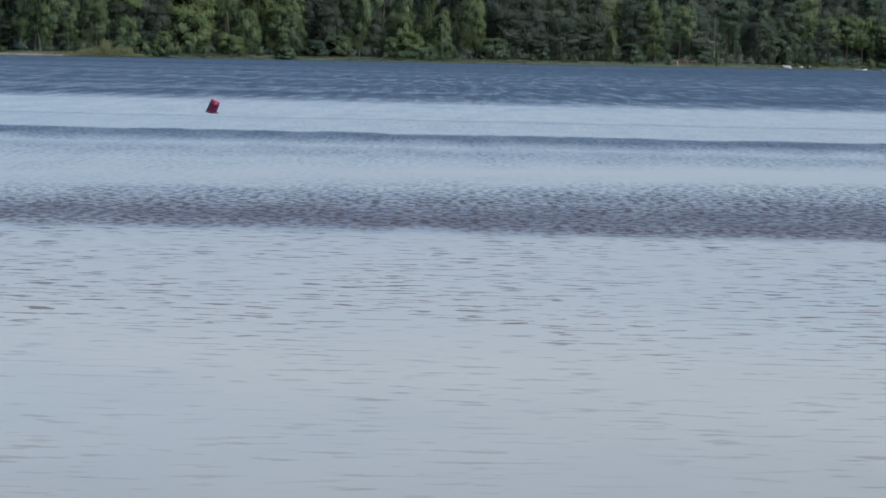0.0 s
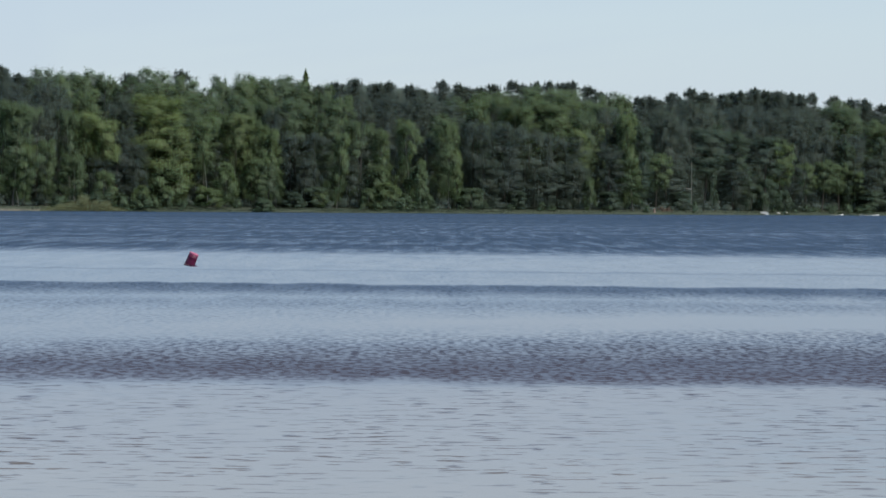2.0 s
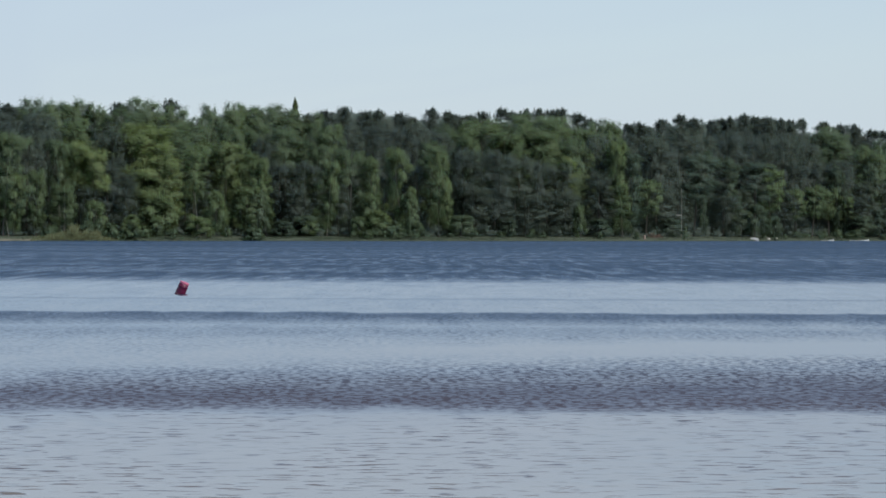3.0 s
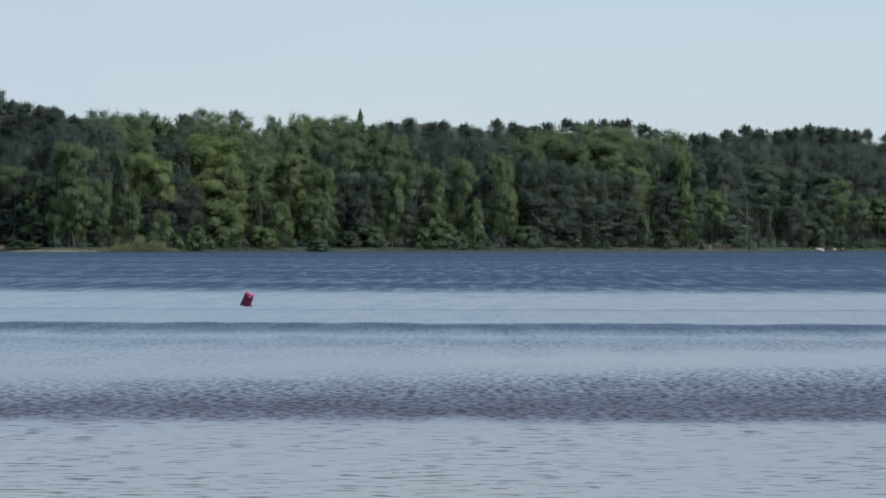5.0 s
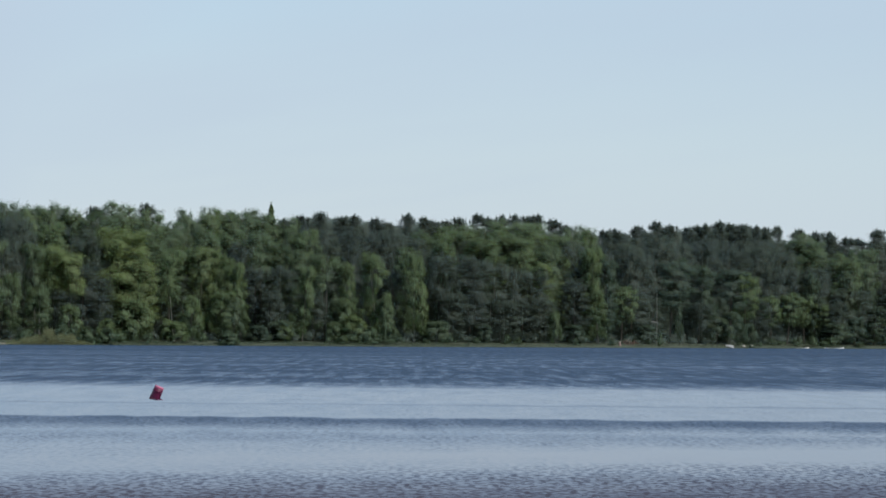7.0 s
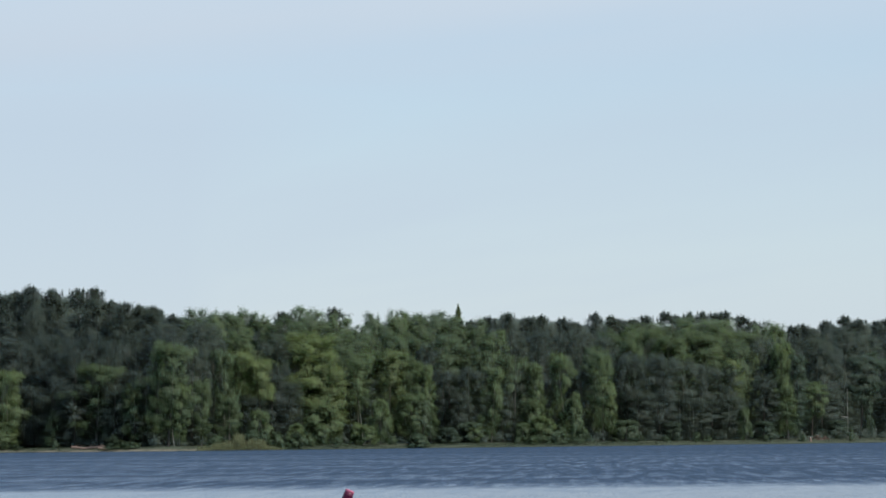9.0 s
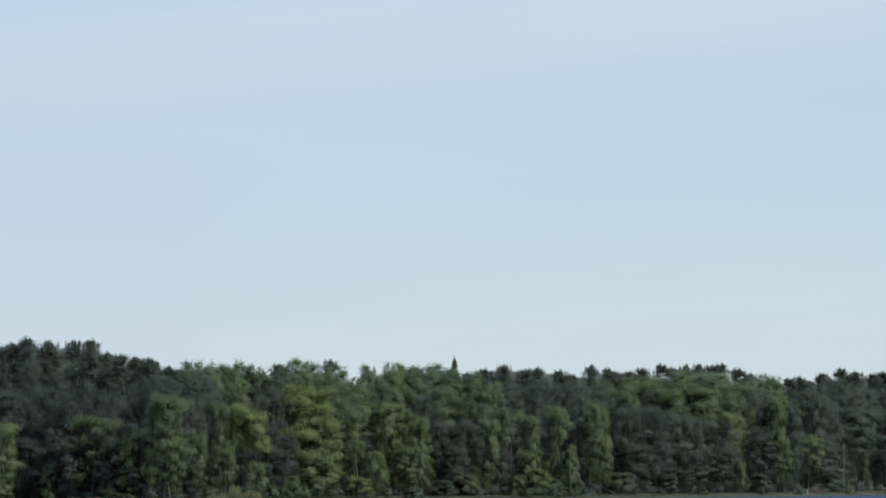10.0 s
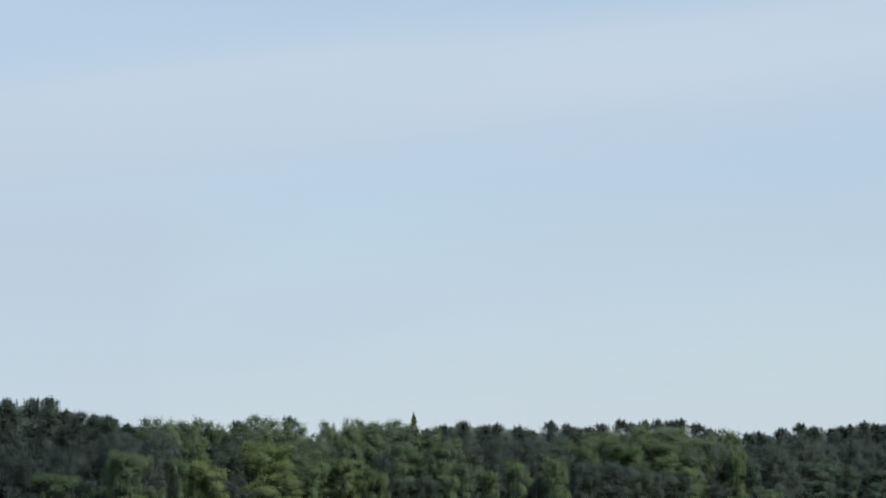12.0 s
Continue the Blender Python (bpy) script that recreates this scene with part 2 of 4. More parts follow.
WATER = water_material()
# haze before the far shore is put into these leaf colours as extra blue
BIRCH_LEAF = leaf_material("birch_leaf", (0.136, 0.201, 0.121), (0.184, 0.262, 0.133), (0.265, 0.340, 0.134), 0.46)
LINDEN_LEAF = leaf_material("broad_leaf", (0.129, 0.192, 0.119), (0.171, 0.245, 0.131), (0.227, 0.302, 0.134), 0.46)
# brightest crowns, species not known: their brightness is put into the leaf colour
BRIGHT_LEAF = leaf_material("maple_leaf", (0.176, 0.240, 0.121), (0.222, 0.298, 0.131), (0.274, 0.350, 0.134), 0.46)
PINE_NEEDLE = leaf_material("pine_needle", (0.093, 0.131, 0.121), (0.117, 0.159, 0.132), (0.151, 0.195, 0.140), 0.46)
# darkened leaf: the duller right shore's shade is put into its colour
DIM_LEAF = leaf_material("alder_leaf", (0.097, 0.150, 0.118), (0.129, 0.188, 0.128), (0.190, 0.256, 0.135), 0.46)
SHRUB_LEAF = leaf_material("shrub_leaf", (0.114, 0.177, 0.123), (0.157, 0.231, 0.140), (0.229, 0.307, 0.157), 0.46)
# dark leaf: the shade under the trees is put into its colour
SHADE_LEAF = leaf_material("shaded_undergrowth_leaf", (0.084, 0.123, 0.114), (0.109, 0.157, 0.130), (0.139, 0.188, 0.141), 0.46)
DRY_LEAF = leaf_material("dry_twigs", (0.10, 0.055, 0.038), (0.16, 0.09, 0.06), (0.22, 0.13, 0.085))
GRASS = leaf_material("bank_grass", (0.060, 0.090, 0.060), (0.090, 0.125, 0.078), (0.135, 0.165, 0.10), 0.3)
REED = leaf_material("reed", (0.190, 0.220, 0.120), (0.236, 0.258, 0.146), (0.290, 0.300, 0.176), 0.3)
BIRCH_BARK = rough_material("birch_bark", (0.045, 0.042, 0.040), (0.145, 0.138, 0.128), 2.2, 0.8, 0.4, (1, 1, 3))
BARE_BARK = rough_material("bare_birch_bark", (0.14, 0.135, 0.13), (0.36, 0.35, 0.33), 2.2, 0.8, 0.4, (1, 1, 3))
PINE_BARK = rough_material("pine_bark", (0.034, 0.030, 0.027), (0.078, 0.060, 0.050), 3.0, 0.9, 0.7, (1, 1, 0.35))
DEAD_WOOD = rough_material("weathered_wood", (0.10, 0.075, 0.064), (0.27, 0.20, 0.17), 4.0, 0.85, 0.5, (1, 1, 0.3))
BOAT_PAINT = rough_material("white_boat_paint", (0.62, 0.63, 0.63), (0.82, 0.83, 0.82), 1.5, 0.35, 0.05)
BOAT_TRIM = rough_material("boat_trim", (0.10, 0.07, 0.05), (0.20, 0.14, 0.09), 5.0, 0.6, 0.3)
BUOY_RED = rough_material("buoy_red_plastic", (0.088, 0.003, 0.032), (0.126, 0.005, 0.046), 6.0, 0.5, 0.08)
# the sun on the buoy's top is put into its pale pink
BUOY_TOP = rough_material("buoy_sunlit_cap", (0.44, 0.08, 0.17), (0.62, 0.20, 0.30), 7.0, 0.45, 0.08)
BUOY_DARK = rough_material("buoy_dark_base", (0.04, 0.008, 0.018), (0.10, 0.012, 0.034), 8.0, 0.7, 0.05)
ROPE = rough_material("wet_rope", (0.05, 0.045, 0.04), (0.14, 0.12, 0.10), 30.0, 0.9, 0.5)


def ground_material():
    m, t, bsdf, out = material("shore_ground")
    geo = t.nodes.new("ShaderNodeNewGeometry")
    xyz = t.nodes.new("ShaderNodeSeparateXYZ")
    link(t, geo.outputs["Position"], xyz.inputs[0])
    fine = grain(t, geo.outputs["Position"], 2.0, 5.0, 0.6)
    patch = grain(t, geo.outputs["Position"], 0.16, 3.0)
    sand = ramp(t, fine.outputs["Fac"], [(0.3, (0.17, 0.158, 0.120)), (0.7, (0.27, 0.25, 0.19))])
    turf = ramp(t, fine.outputs["Fac"], [(0.3, (0.040, 0.054, 0.036)), (0.7, (0.080, 0.100, 0.062))])
    # sand lies bare in the bay and near the water's edge
    bay = calc(t, "DIVIDE", calc(t, "SUBTRACT", -50.0, xyz.outputs["X"]), 12.0, True)
    low = calc(t, "DIVIDE", calc(t, "SUBTRACT", 0.34, xyz.outputs["Z"]), 0.15, True)
    near = calc(t, "DIVIDE", calc(t, "SUBTRACT", 60.0, xyz.outputs["Y"]), 20.0, True)
    f = calc(t, "MAXIMUM", calc(t, "MULTIPLY", bay, low), near)
    f = calc(t, "MULTIPLY", f, ramp(t, patch.outputs["Fac"], [(0.36, 0.2), (0.55, 1.0)]))
    link(t, mixed(t, f, turf, sand), bsdf.inputs["Base Color"])
    bsdf.inputs["Roughness"].default_value = 0.95
    bp = node(t, "ShaderNodeBump", Strength=0.5, Distance=0.05)
    link(t, fine.outputs["Fac"], bp.inputs["Height"])
    link(t, bp.outputs[0], bsdf.inputs["Normal"])
    return m


GROUND = ground_material()

# ---- ground and lake ----
SHORE_X = [-3000, -400, -200, -120, -86, -64, -24, 0, 37, 76, 101, 160, 300, 500, 3000]
SHORE_Y = [420, 470, 520, 545, 548, 535, 570, 585, 620, 678, 695, 720, 760, 800, 1000]


def shore(x):
    return float(np.interp(x, SHORE_X, SHORE_Y)) + 0.6 * math.sin(x * 0.43) + 0.35 * math.sin(x * 1.31 + 1)


def rise(s):
    """Height of the land s metres behind the far water's edge."""
    if s < 0:
        return max(-2.5, s * 0.12)
    bank = 0.5 * min(s / 3.0, 1.0)
    return bank + 0.035 * min(max(s - 3.0, 0.0), 110.0)


def land(x, y):
    z = rise(y - shore(x))
    if y < 60:
        z = max(z, 0.10 + 0.05 * (1.5 - y) if y < 1.5 else 0.10 - 0.07 * (y - 1.5))
        z = min(z, 2.5)
    return z + 0.05 * noise.noise((x * 0.2, y * 0.2, 0)) * (1 if z > 0.1 else 0.3)


def sheet(name, xs, ys, height, mat):
    verts = [(x, y, height(x, y)) for y in ys for x in xs]
    n = len(xs)
    faces = [(j * n + i, j * n + i + 1, (j + 1) * n + i + 1, (j + 1) * n + i) for j in range(len(ys) - 1) for i in range(n - 1)]
    me = bpy.data.meshes.new(name)
    me.from_pydata(verts, [], faces)
    me.materials.append(mat)
    me.polygons.foreach_set("use_smooth", [True] * len(faces))
    return new(name, me)


def steps(*runs):
    vals = set()
    for a, b, d in runs:
        vals.update(np.round(np.arange(a, b + d * 0.5, d), 3).tolist())
    return sorted(vals)


ground = sheet("ground", steps((-3000, -200, 200), (-200, -130, 10), (-130, 150, 1.5), (150, 300, 10), (300, 3000, 300)),
               steps((-600, -20, 40), (-20, 10, 1), (10, 60, 10), (60, 500, 40), (500, 760, 1.25), (760, 900, 20), (900, 3900, 300)), land, GROUND)
tagged(ground, "sandy and grassy lake shore with forest floor behind", "ground", kind="structure")


def swell(x, y):
    return 0.004 * math.sin(1.7 * y + 0.5 * x + 1.1 * math.sin(0.21 * x)) + 0.003 * math.sin(2.9 * y - 0.9 * x + math.sin(0.4 * y)) if 6 < y < 60 and abs(x) < 14 else 0.0


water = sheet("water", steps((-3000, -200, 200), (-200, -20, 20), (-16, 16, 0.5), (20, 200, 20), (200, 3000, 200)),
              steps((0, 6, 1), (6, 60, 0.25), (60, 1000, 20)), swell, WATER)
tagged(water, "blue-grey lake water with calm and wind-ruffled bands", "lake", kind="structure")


# ---- building helpers ----
def mesh_of(name, verts, faces, mat, smooth=False):
    me = bpy.data.meshes.new(name)
    me.from_pydata([tuple(v) for v in verts], [], faces)
    me.materials.append(mat)
    if smooth:
        me.polygons.foreach_set("use_smooth", [True] * len(me.polygons))
    return me


def piece(name, me, parent, label=""):
    ob = new(name, me)
    ob.parent = parent
    return tagged(ob, label)


def part(name, bm, mat, parent, label=""):
    me = bpy.data.meshes.new(name)
    bm.to_mesh(me)
    bm.free()
    me.materials.append(mat)
    return piece(name, me, parent, label)


def tube(points, radii, sides=7):
    """A tapered limb through the points."""
    verts, faces = [], []
    for k, (p, r) in enumerate(zip(points, radii)):
        a = Vector(points[max(k - 1, 0)])
        b = Vector(points[min(k + 1, len(points) - 1)])
        d = (b - a).normalized()
        s = d.orthogonal().normalized()
        u = d.cross(s)
        for i in range(sides):
            w = 2 * math.pi * i / sides
            verts.append(Vector(p) + (s * math.cos(w) + u * math.sin(w)) * r)
    for k in range(len(points) - 1):
        for i in range(sides):
            j = (i + 1) % sides
            faces.append((k * sides + i, k * sides + j, (k + 1) * sides + j, (k + 1) * sides + i))
    faces.append(tuple(range((len(points) - 1) * sides, len(points) * sides)))
    return verts, faces


def joined(tubes):
    verts, faces = [], []
    for v, f in tubes:
        o = len(verts)
        verts += v
        faces += [tuple(i + o for i in q) for q in f]
    return verts, faces


def leaves(rs, centres, spread, count, size, droop=0.0, narrow=0.6, core=None, tumble=0.30, streak=0.0):
    """Leaf sprays round the centres: pointed blades, with the soft shading of the whole crown on them."""
    c = np.repeat(np.asarray(centres, float), count, axis=0)
    s = np.repeat(np.asarray(spread, float), count, axis=0)
    n = len(c)
    off = rs.normal(size=(n, 3))
    off /= np.maximum(np.linalg.norm(off, axis=1, keepdims=True), 1e-6)
    soft = off * 0.34
    if core is not None:
        outw = c - np.asarray(core)
        outw[:, 2] *= 0.5
        outw /= np.maximum(np.linalg.norm(outw, axis=1, keepdims=True), 1e-6)
        soft += outw * 0.75
    soft[:, 2] += 0.34
    face = soft + rs.normal(size=(n, 3)) * tumble
    soft = soft + rs.normal(size=(n, 3)) * 0.12
    soft /= np.maximum(np.linalg.norm(soft, axis=1, keepdims=True), 1e-6)
    face /= np.maximum(np.linalg.norm(face, axis=1, keepdims=True), 1e-6)
    off *= np.minimum(np.abs(rs.normal(0.0, 0.58, size=(n, 1))) + 0.12, 0.98)
    c = c + off * s
    c[:, 2] -= droop * rs.uniform(0, 1, n) ** 2
    a = np.cross(face, rs.normal(size=(n, 3)))
    a[:, 2] -= droop * 0.6 + streak
    a /= np.maximum(np.linalg.norm(a, axis=1, keepdims=True), 1e-6)
    b = np.cross(face, a)
    b /= np.maximum(np.linalg.norm(b, axis=1, keepdims=True), 1e-6)
    sz = size * rs.uniform(0.6, 1.35, size=(n, 1))
    a, b = a * sz, b * sz * narrow
    v = np.stack([c - a * 0.8 + b, c + a * 1.2, c - a * 0.8 - b], 1)
    # the blades wind the way their shading faces
    turned = np.einsum("ij,ij->i", np.cross(v[:, 1] - v[:, 0], v[:, 2] - v[:, 0]), soft) < 0
    v[turned] = v[turned][:, ::-1]
    return v.reshape(-1, 3), n, soft


def leaf_mesh(name, leafage, mat):
    v, n, soft = leafage
    me = bpy.data.meshes.new(name)
    me.vertices.add(len(v))
    me.vertices.foreach_set("co", np.asarray(v, np.float32).ravel())
    me.loops.add(3 * n)
    me.loops.foreach_set("vertex_index", np.arange(3 * n, dtype=np.int32))
    me.polygons.add(n)
    me.polygons.foreach_set("loop_start", np.arange(0, 3 * n, 3, dtype=np.int32))
    me.polygons.foreach_set("use_smooth", np.ones(n, dtype=bool))
    me.materials.append(mat)
    me.update(calc_edges=True)
    me.normals_split_custom_set_from_vertices(np.repeat(soft, 3, axis=0))
    return me


# ---- trees ----
SHAPES = {
    # env: share of the half width at share h of the crown's height
    "birch": dict(high=16.0, wide=5.2, foot=0.13, boughs=26, sprays=6, env=lambda h: math.sin(math.pi * (0.15 + 0.73 * h ** 1.0)) ** 0.45, puff=(0.34, 0.34, 0.20),
                  spread=(0.62, 0.62, 0.85), tumble=0.35, count=110, leaf=0.13, droop=0.6, narrow=0.5, streak=0.5, trunk=0.11, bark=BIRCH_BARK, leafm=BIRCH_LEAF),
    "linden": dict(high=18.0, wide=7.4, foot=0.12, boughs=40, sprays=6, env=lambda h: math.sin(math.pi * (0.12 + 0.76 * h ** 0.95)) ** 0.45, puff=(0.36, 0.36, 0.18),
                   spread=(1.05, 1.05, 0.75), tumble=0.35, count=100, leaf=0.15, droop=0.1, narrow=0.62, trunk=0.18, bark=PINE_BARK, leafm=LINDEN_LEAF),
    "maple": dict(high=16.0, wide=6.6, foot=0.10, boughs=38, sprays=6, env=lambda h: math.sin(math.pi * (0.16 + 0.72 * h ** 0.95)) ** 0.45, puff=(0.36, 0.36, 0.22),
                  spread=(0.95, 0.95, 0.80), tumble=0.35, count=100, leaf=0.15, droop=0.15, narrow=0.62, trunk=0.18, bark=PINE_BARK, leafm=BRIGHT_LEAF),
    "pine": dict(high=20.0, wide=7.5, foot=0.05, limbs=92, env=lambda h: 0.10 + 0.90 * min(1.35 * (1 - h) ** 0.46, 0.75 + 0.5 * h), clumps=3, tufts=18,
                 spread=(1.25, 1.25, 0.46), count=84, leaf=0.15, tumble=0.5, droop=0.0, narrow=0.42, rise=0.22, trunk=0.15, bark=PINE_BARK, leafm=PINE_NEEDLE, tip=0.24),
    "broad_pine": dict(high=18.0, wide=7.0, foot=0.04, boughs=44, sprays=6, env=lambda h: math.sin(math.pi * (0.18 + 0.70 * h ** 1.1)) ** 0.45, puff=(0.36, 0.36, 0.26),
                       spread=(0.95, 0.95, 1.0), tumble=0.45, count=84, leaf=0.15, droop=0.05, narrow=0.45, trunk=0.16, bark=PINE_BARK, leafm=PINE_NEEDLE),
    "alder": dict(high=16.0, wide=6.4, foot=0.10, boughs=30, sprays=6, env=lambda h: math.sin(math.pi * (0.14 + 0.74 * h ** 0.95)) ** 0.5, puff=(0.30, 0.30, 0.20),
                  spread=(0.84, 0.84, 0.66), tumble=0.35, count=110, leaf=0.13, droop=0.3, narrow=0.66, trunk=0.12, bark=PINE_BARK, leafm=DIM_LEAF),
    "spruce": dict(high=20.0, wide=5.6, foot=0.06, limbs=110, env=lambda h: 0.05 + 0.95 * (1 - h) ** 0.85, clumps=2, tip=0.40, tufts=2,
                   spread=(0.5, 0.5, 0.34), count=60, leaf=0.20, droop=0.25, narrow=0.4, rise=-0.15, trunk=0.16, bark=PINE_BARK, leafm=BRIGHT_LEAF),
    "shrub": dict(high=3.0, wide=2.6, foot=0.02, limbs=22, env=lambda h: 0.10 + 0.90 * (1 - h) ** 0.75, clumps=2,
                  spread=(0.34, 0.34, 0.38), count=62, leaf=0.10, droop=0.1, narrow=0.55, rise=0.5, trunk=0.03, bark=PINE_BARK, leafm=SHRUB_LEAF),
}
# trees that carry their crowns high over a clear stem
SHAPES["sapling"] = dict(SHAPES["birch"], high=5.5, wide=2.8, foot=0.08, boughs=18, sprays=5, env=lambda h: math.sin(math.pi * (0.22 + 0.72 * h)) ** 0.8, puff=(0.26, 0.26, 0.24), spread=(0.36, 0.36, 0.56), count=80, leaf=0.11, droop=0.4, trunk=0.04)
# the birch sapling again, with the darkened leaf
SHAPES["young_alder"] = dict(SHAPES["sapling"], leafm=DIM_LEAF)
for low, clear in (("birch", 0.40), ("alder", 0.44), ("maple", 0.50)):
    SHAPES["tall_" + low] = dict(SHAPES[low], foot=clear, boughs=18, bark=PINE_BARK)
LABELS = {
    "birch": ("leafy green birch with drooping branches at the waterside", "tree", "waterside birches"),
    "alder": ("leafy waterside tree, shade put into its dark green", "tree", "waterside alders"),
    "linden": ("broad rounded deciduous tree in full leaf", "tree", "broadleaf trees of the wood"),
    "pine": ("tall dark green pine with a ragged crown", "tree", "pines of the wood"),
    "spruce": ("slender pointed conifer rising over the treetops", "tree", ""),
    "maple": ("broad tree with bright yellow-green leaves", "tree", "maples of the wood"),
    "broad_pine": ("dark grey-green pine with a broad rounded crown", "tree", "pines of the wood"),
    "sapling": ("young birch sapling in fresh leaf near the bank", "tree", "young birches"),
    "young_alder": ("young tree near the bank, shade put into its dark green", "tree", "young alders"),
    "tall_birch": ("birch with its leafy crown high over a bare stem", "tree", "waterside birches"),
    "tall_alder": ("tree with a high crown over a bare stem, shade put into its dark green", "tree", "waterside alders"),
    "tall_maple": ("tree with a bright yellow-green high crown before dark pines", "tree", "maples of the wood"),
    "shrub": ("low green shrub on the grassy bank", "shrub", "shrubs along the bank"),
}


def make_tree(kind, seed):
    p = SHAPES[kind]
    rs = np.random.RandomState(seed)
    H, R = p["high"], p["wide"] / 2
    root = new(kind + ("_tree" if kind != "shrub" else ""))
    bend = rs.uniform(-0.35, 0.35, 2) * H / 16
    pts = [(bend[0] * math.sin(2.2 * k / 8) + rs.normal() * 0.02, bend[1] * math.sin(1.7 * k / 8) + rs.normal() * 0.02, H * 0.97 * k / 8 - 0.3 * (k == 0)) for k in range(9)]
    tr = p["trunk"]
    v, f = tube(pts, [tr * (1.35 if k == 0 else 1 - 0.92 * k / 8) for k in range(9)], 8)
    arms = [(v, f)]
    foot = p["foot"] * H
    centres, spreads = [], []
    turn = rs.uniform(0, 6.28)
    lobes = rs.uniform(*((0.78, 1.15) if kind in ("linden", "maple", "broad_pine") else (0.5, 1.25)), 7)
    middle = Vector((0, 0, foot + (H - foot) * 0.5))
    for i in range(p["boughs"] + 6 if "boughs" in p else 0):
        # boughs climb round the stem, each with a cloud of sprays of its own, and close the crown at the top
        h = min((i + rs.uniform(0, 1.0)) / p["boughs"], 1.0) if i < p["boughs"] else rs.uniform(0.84, 0.97)
        turn += 2.39996 + rs.uniform(-0.6, 0.6)
        lobe = lobes[int((turn % 6.283) / 6.2832 * 7) % 7]
        puff = np.array(p["puff"]) * R * rs.uniform(0.65, 1.35) * (1.0 - 0.25 * h)
        r = max(R * p["env"](h) * lobe * rs.uniform(0.75, 1.15) - puff[0] * 0.5, 0.0)
        k = min(max((foot + (H - foot) * h - 0.5 * r) / (H * 0.97) * 8, 0.6), 7.5)
        base = Vector(pts[int(k)]).lerp(Vector(pts[int(k) + 1]), k - int(k))
        tip = Vector((pts[int(k)][0] + r * math.cos(turn), pts[int(k)][1] + r * math.sin(turn), foot + 0.6 + (H - foot - 0.6) * h - puff[2] * 0.9))
        lr = 0.32 * tr * (1 - 0.09 * k)
        arms.append(tube([base, base.lerp(tip, 0.5) + Vector((0, 0, 0.10 * R)), tip], [lr, lr * 0.6, lr * 0.2], 4))
        for j in range(p["sprays"]):
            d = rs.normal(size=3)
            d *= rs.uniform(0.3, 1.0) ** 0.5 / np.linalg.norm(d)
            c = np.array(tip) + d * puff * 1.25
            centres.append((c[0], c[1], min(max(c[2], 0.4), H - 0.25)))
            spreads.append(tuple(np.array(p["spread"]) * rs.uniform(0.7, 1.25)))
    for i in range(p.get("limbs", 0)):
        h = (i + rs.uniform(0, 0.9)) / p["limbs"]
        if kind in ("pine", "spruce"):
            h = h ** 0.8
        turn += 2.4 + rs.uniform(-0.5, 0.5)
        lobe = lobes[int((turn % 6.283) / 6.2832 * 7) % 7]
        r = R * p["env"](h) * lobe * rs.uniform(0.55, 1.18)
        z = foot + (H - foot) * h
        k = min(z / (H * 0.97) * 8, 7.99)
        a, b = Vector(pts[int(k)]), Vector(pts[int(k) + 1])
        base = a.lerp(b, k - int(k))
        up = p["rise"] * r
        out = Vector((math.cos(turn), math.sin(turn), 0))
        start = base - Vector((0, 0, min(up, base.z * 0.3)))
        tip = base + out * r * 0.8 + Vector((0, 0, 0.35 * h * r))
        midp = start.lerp(tip, 0.5) + Vector((0, 0, 0.12 * r))
        lr = max(0.012, 0.28 * tr * (1 - 0.6 * h))
        arms.append(tube([start, midp, tip], [lr, lr * 0.65, lr * 0.25], 4))
        for j in range(p["clumps"]):
            q = 0.42 + 0.58 * (j + rs.uniform(0.2, 0.9)) / p["clumps"]
            c = start.lerp(tip, q) + Vector(rs.normal(size=3) * (0.04 + 0.16 * R * p["env"](h)))
            c.z = min(c.z, H - 0.5 - rs.uniform(0, 1.0))
            centres.append(tuple(c))
            g = rs.uniform(0.75, 1.2) * (p.get("tip", 0.22) + (1 - p.get("tip", 0.22)) * p["env"](h) ** 0.75)
            spreads.append(tuple(np.array(p["spread"]) * g * np.array((1, 1, 1 + 0.9 * h * h))))
    # upright shoots at the top
    for j in range(p.get("tufts", 0)):
        q, w = rs.uniform(0, 6.28), (0.0 if j == 0 else rs.uniform(0.3, 1.5) if kind == "pine" else 0.1)
        low = 0.45 if j == 0 else 0.3 + w * rs.uniform(0.2, 1.2)
        centres.append((pts[-1][0] + w * math.cos(q), pts[-1][1] + w * math.sin(q), H - low))
        spreads.append((0.15, 0.15, 0.62) if j else (0.18, 0.18, 0.62))
    v, f = joined(arms)
    piece("trunk", mesh_of("trunk", v, f, p["bark"], True), root)
    leafage = leaves(rs, centres, spreads, p["count"], p["leaf"], p["droop"], p["narrow"], tuple(middle), p.get("tumble", 0.30), p.get("streak", 0.0))
    piece("crown", leaf_mesh("crown", leafage, p["leafm"]), root)
    label, cat, group = LABELS[kind]
    tagged(root, label, cat, group)
    return root


STANDS = []  # kind, row, and for each tree: x, metres behind the water's edge, height, width of what shows
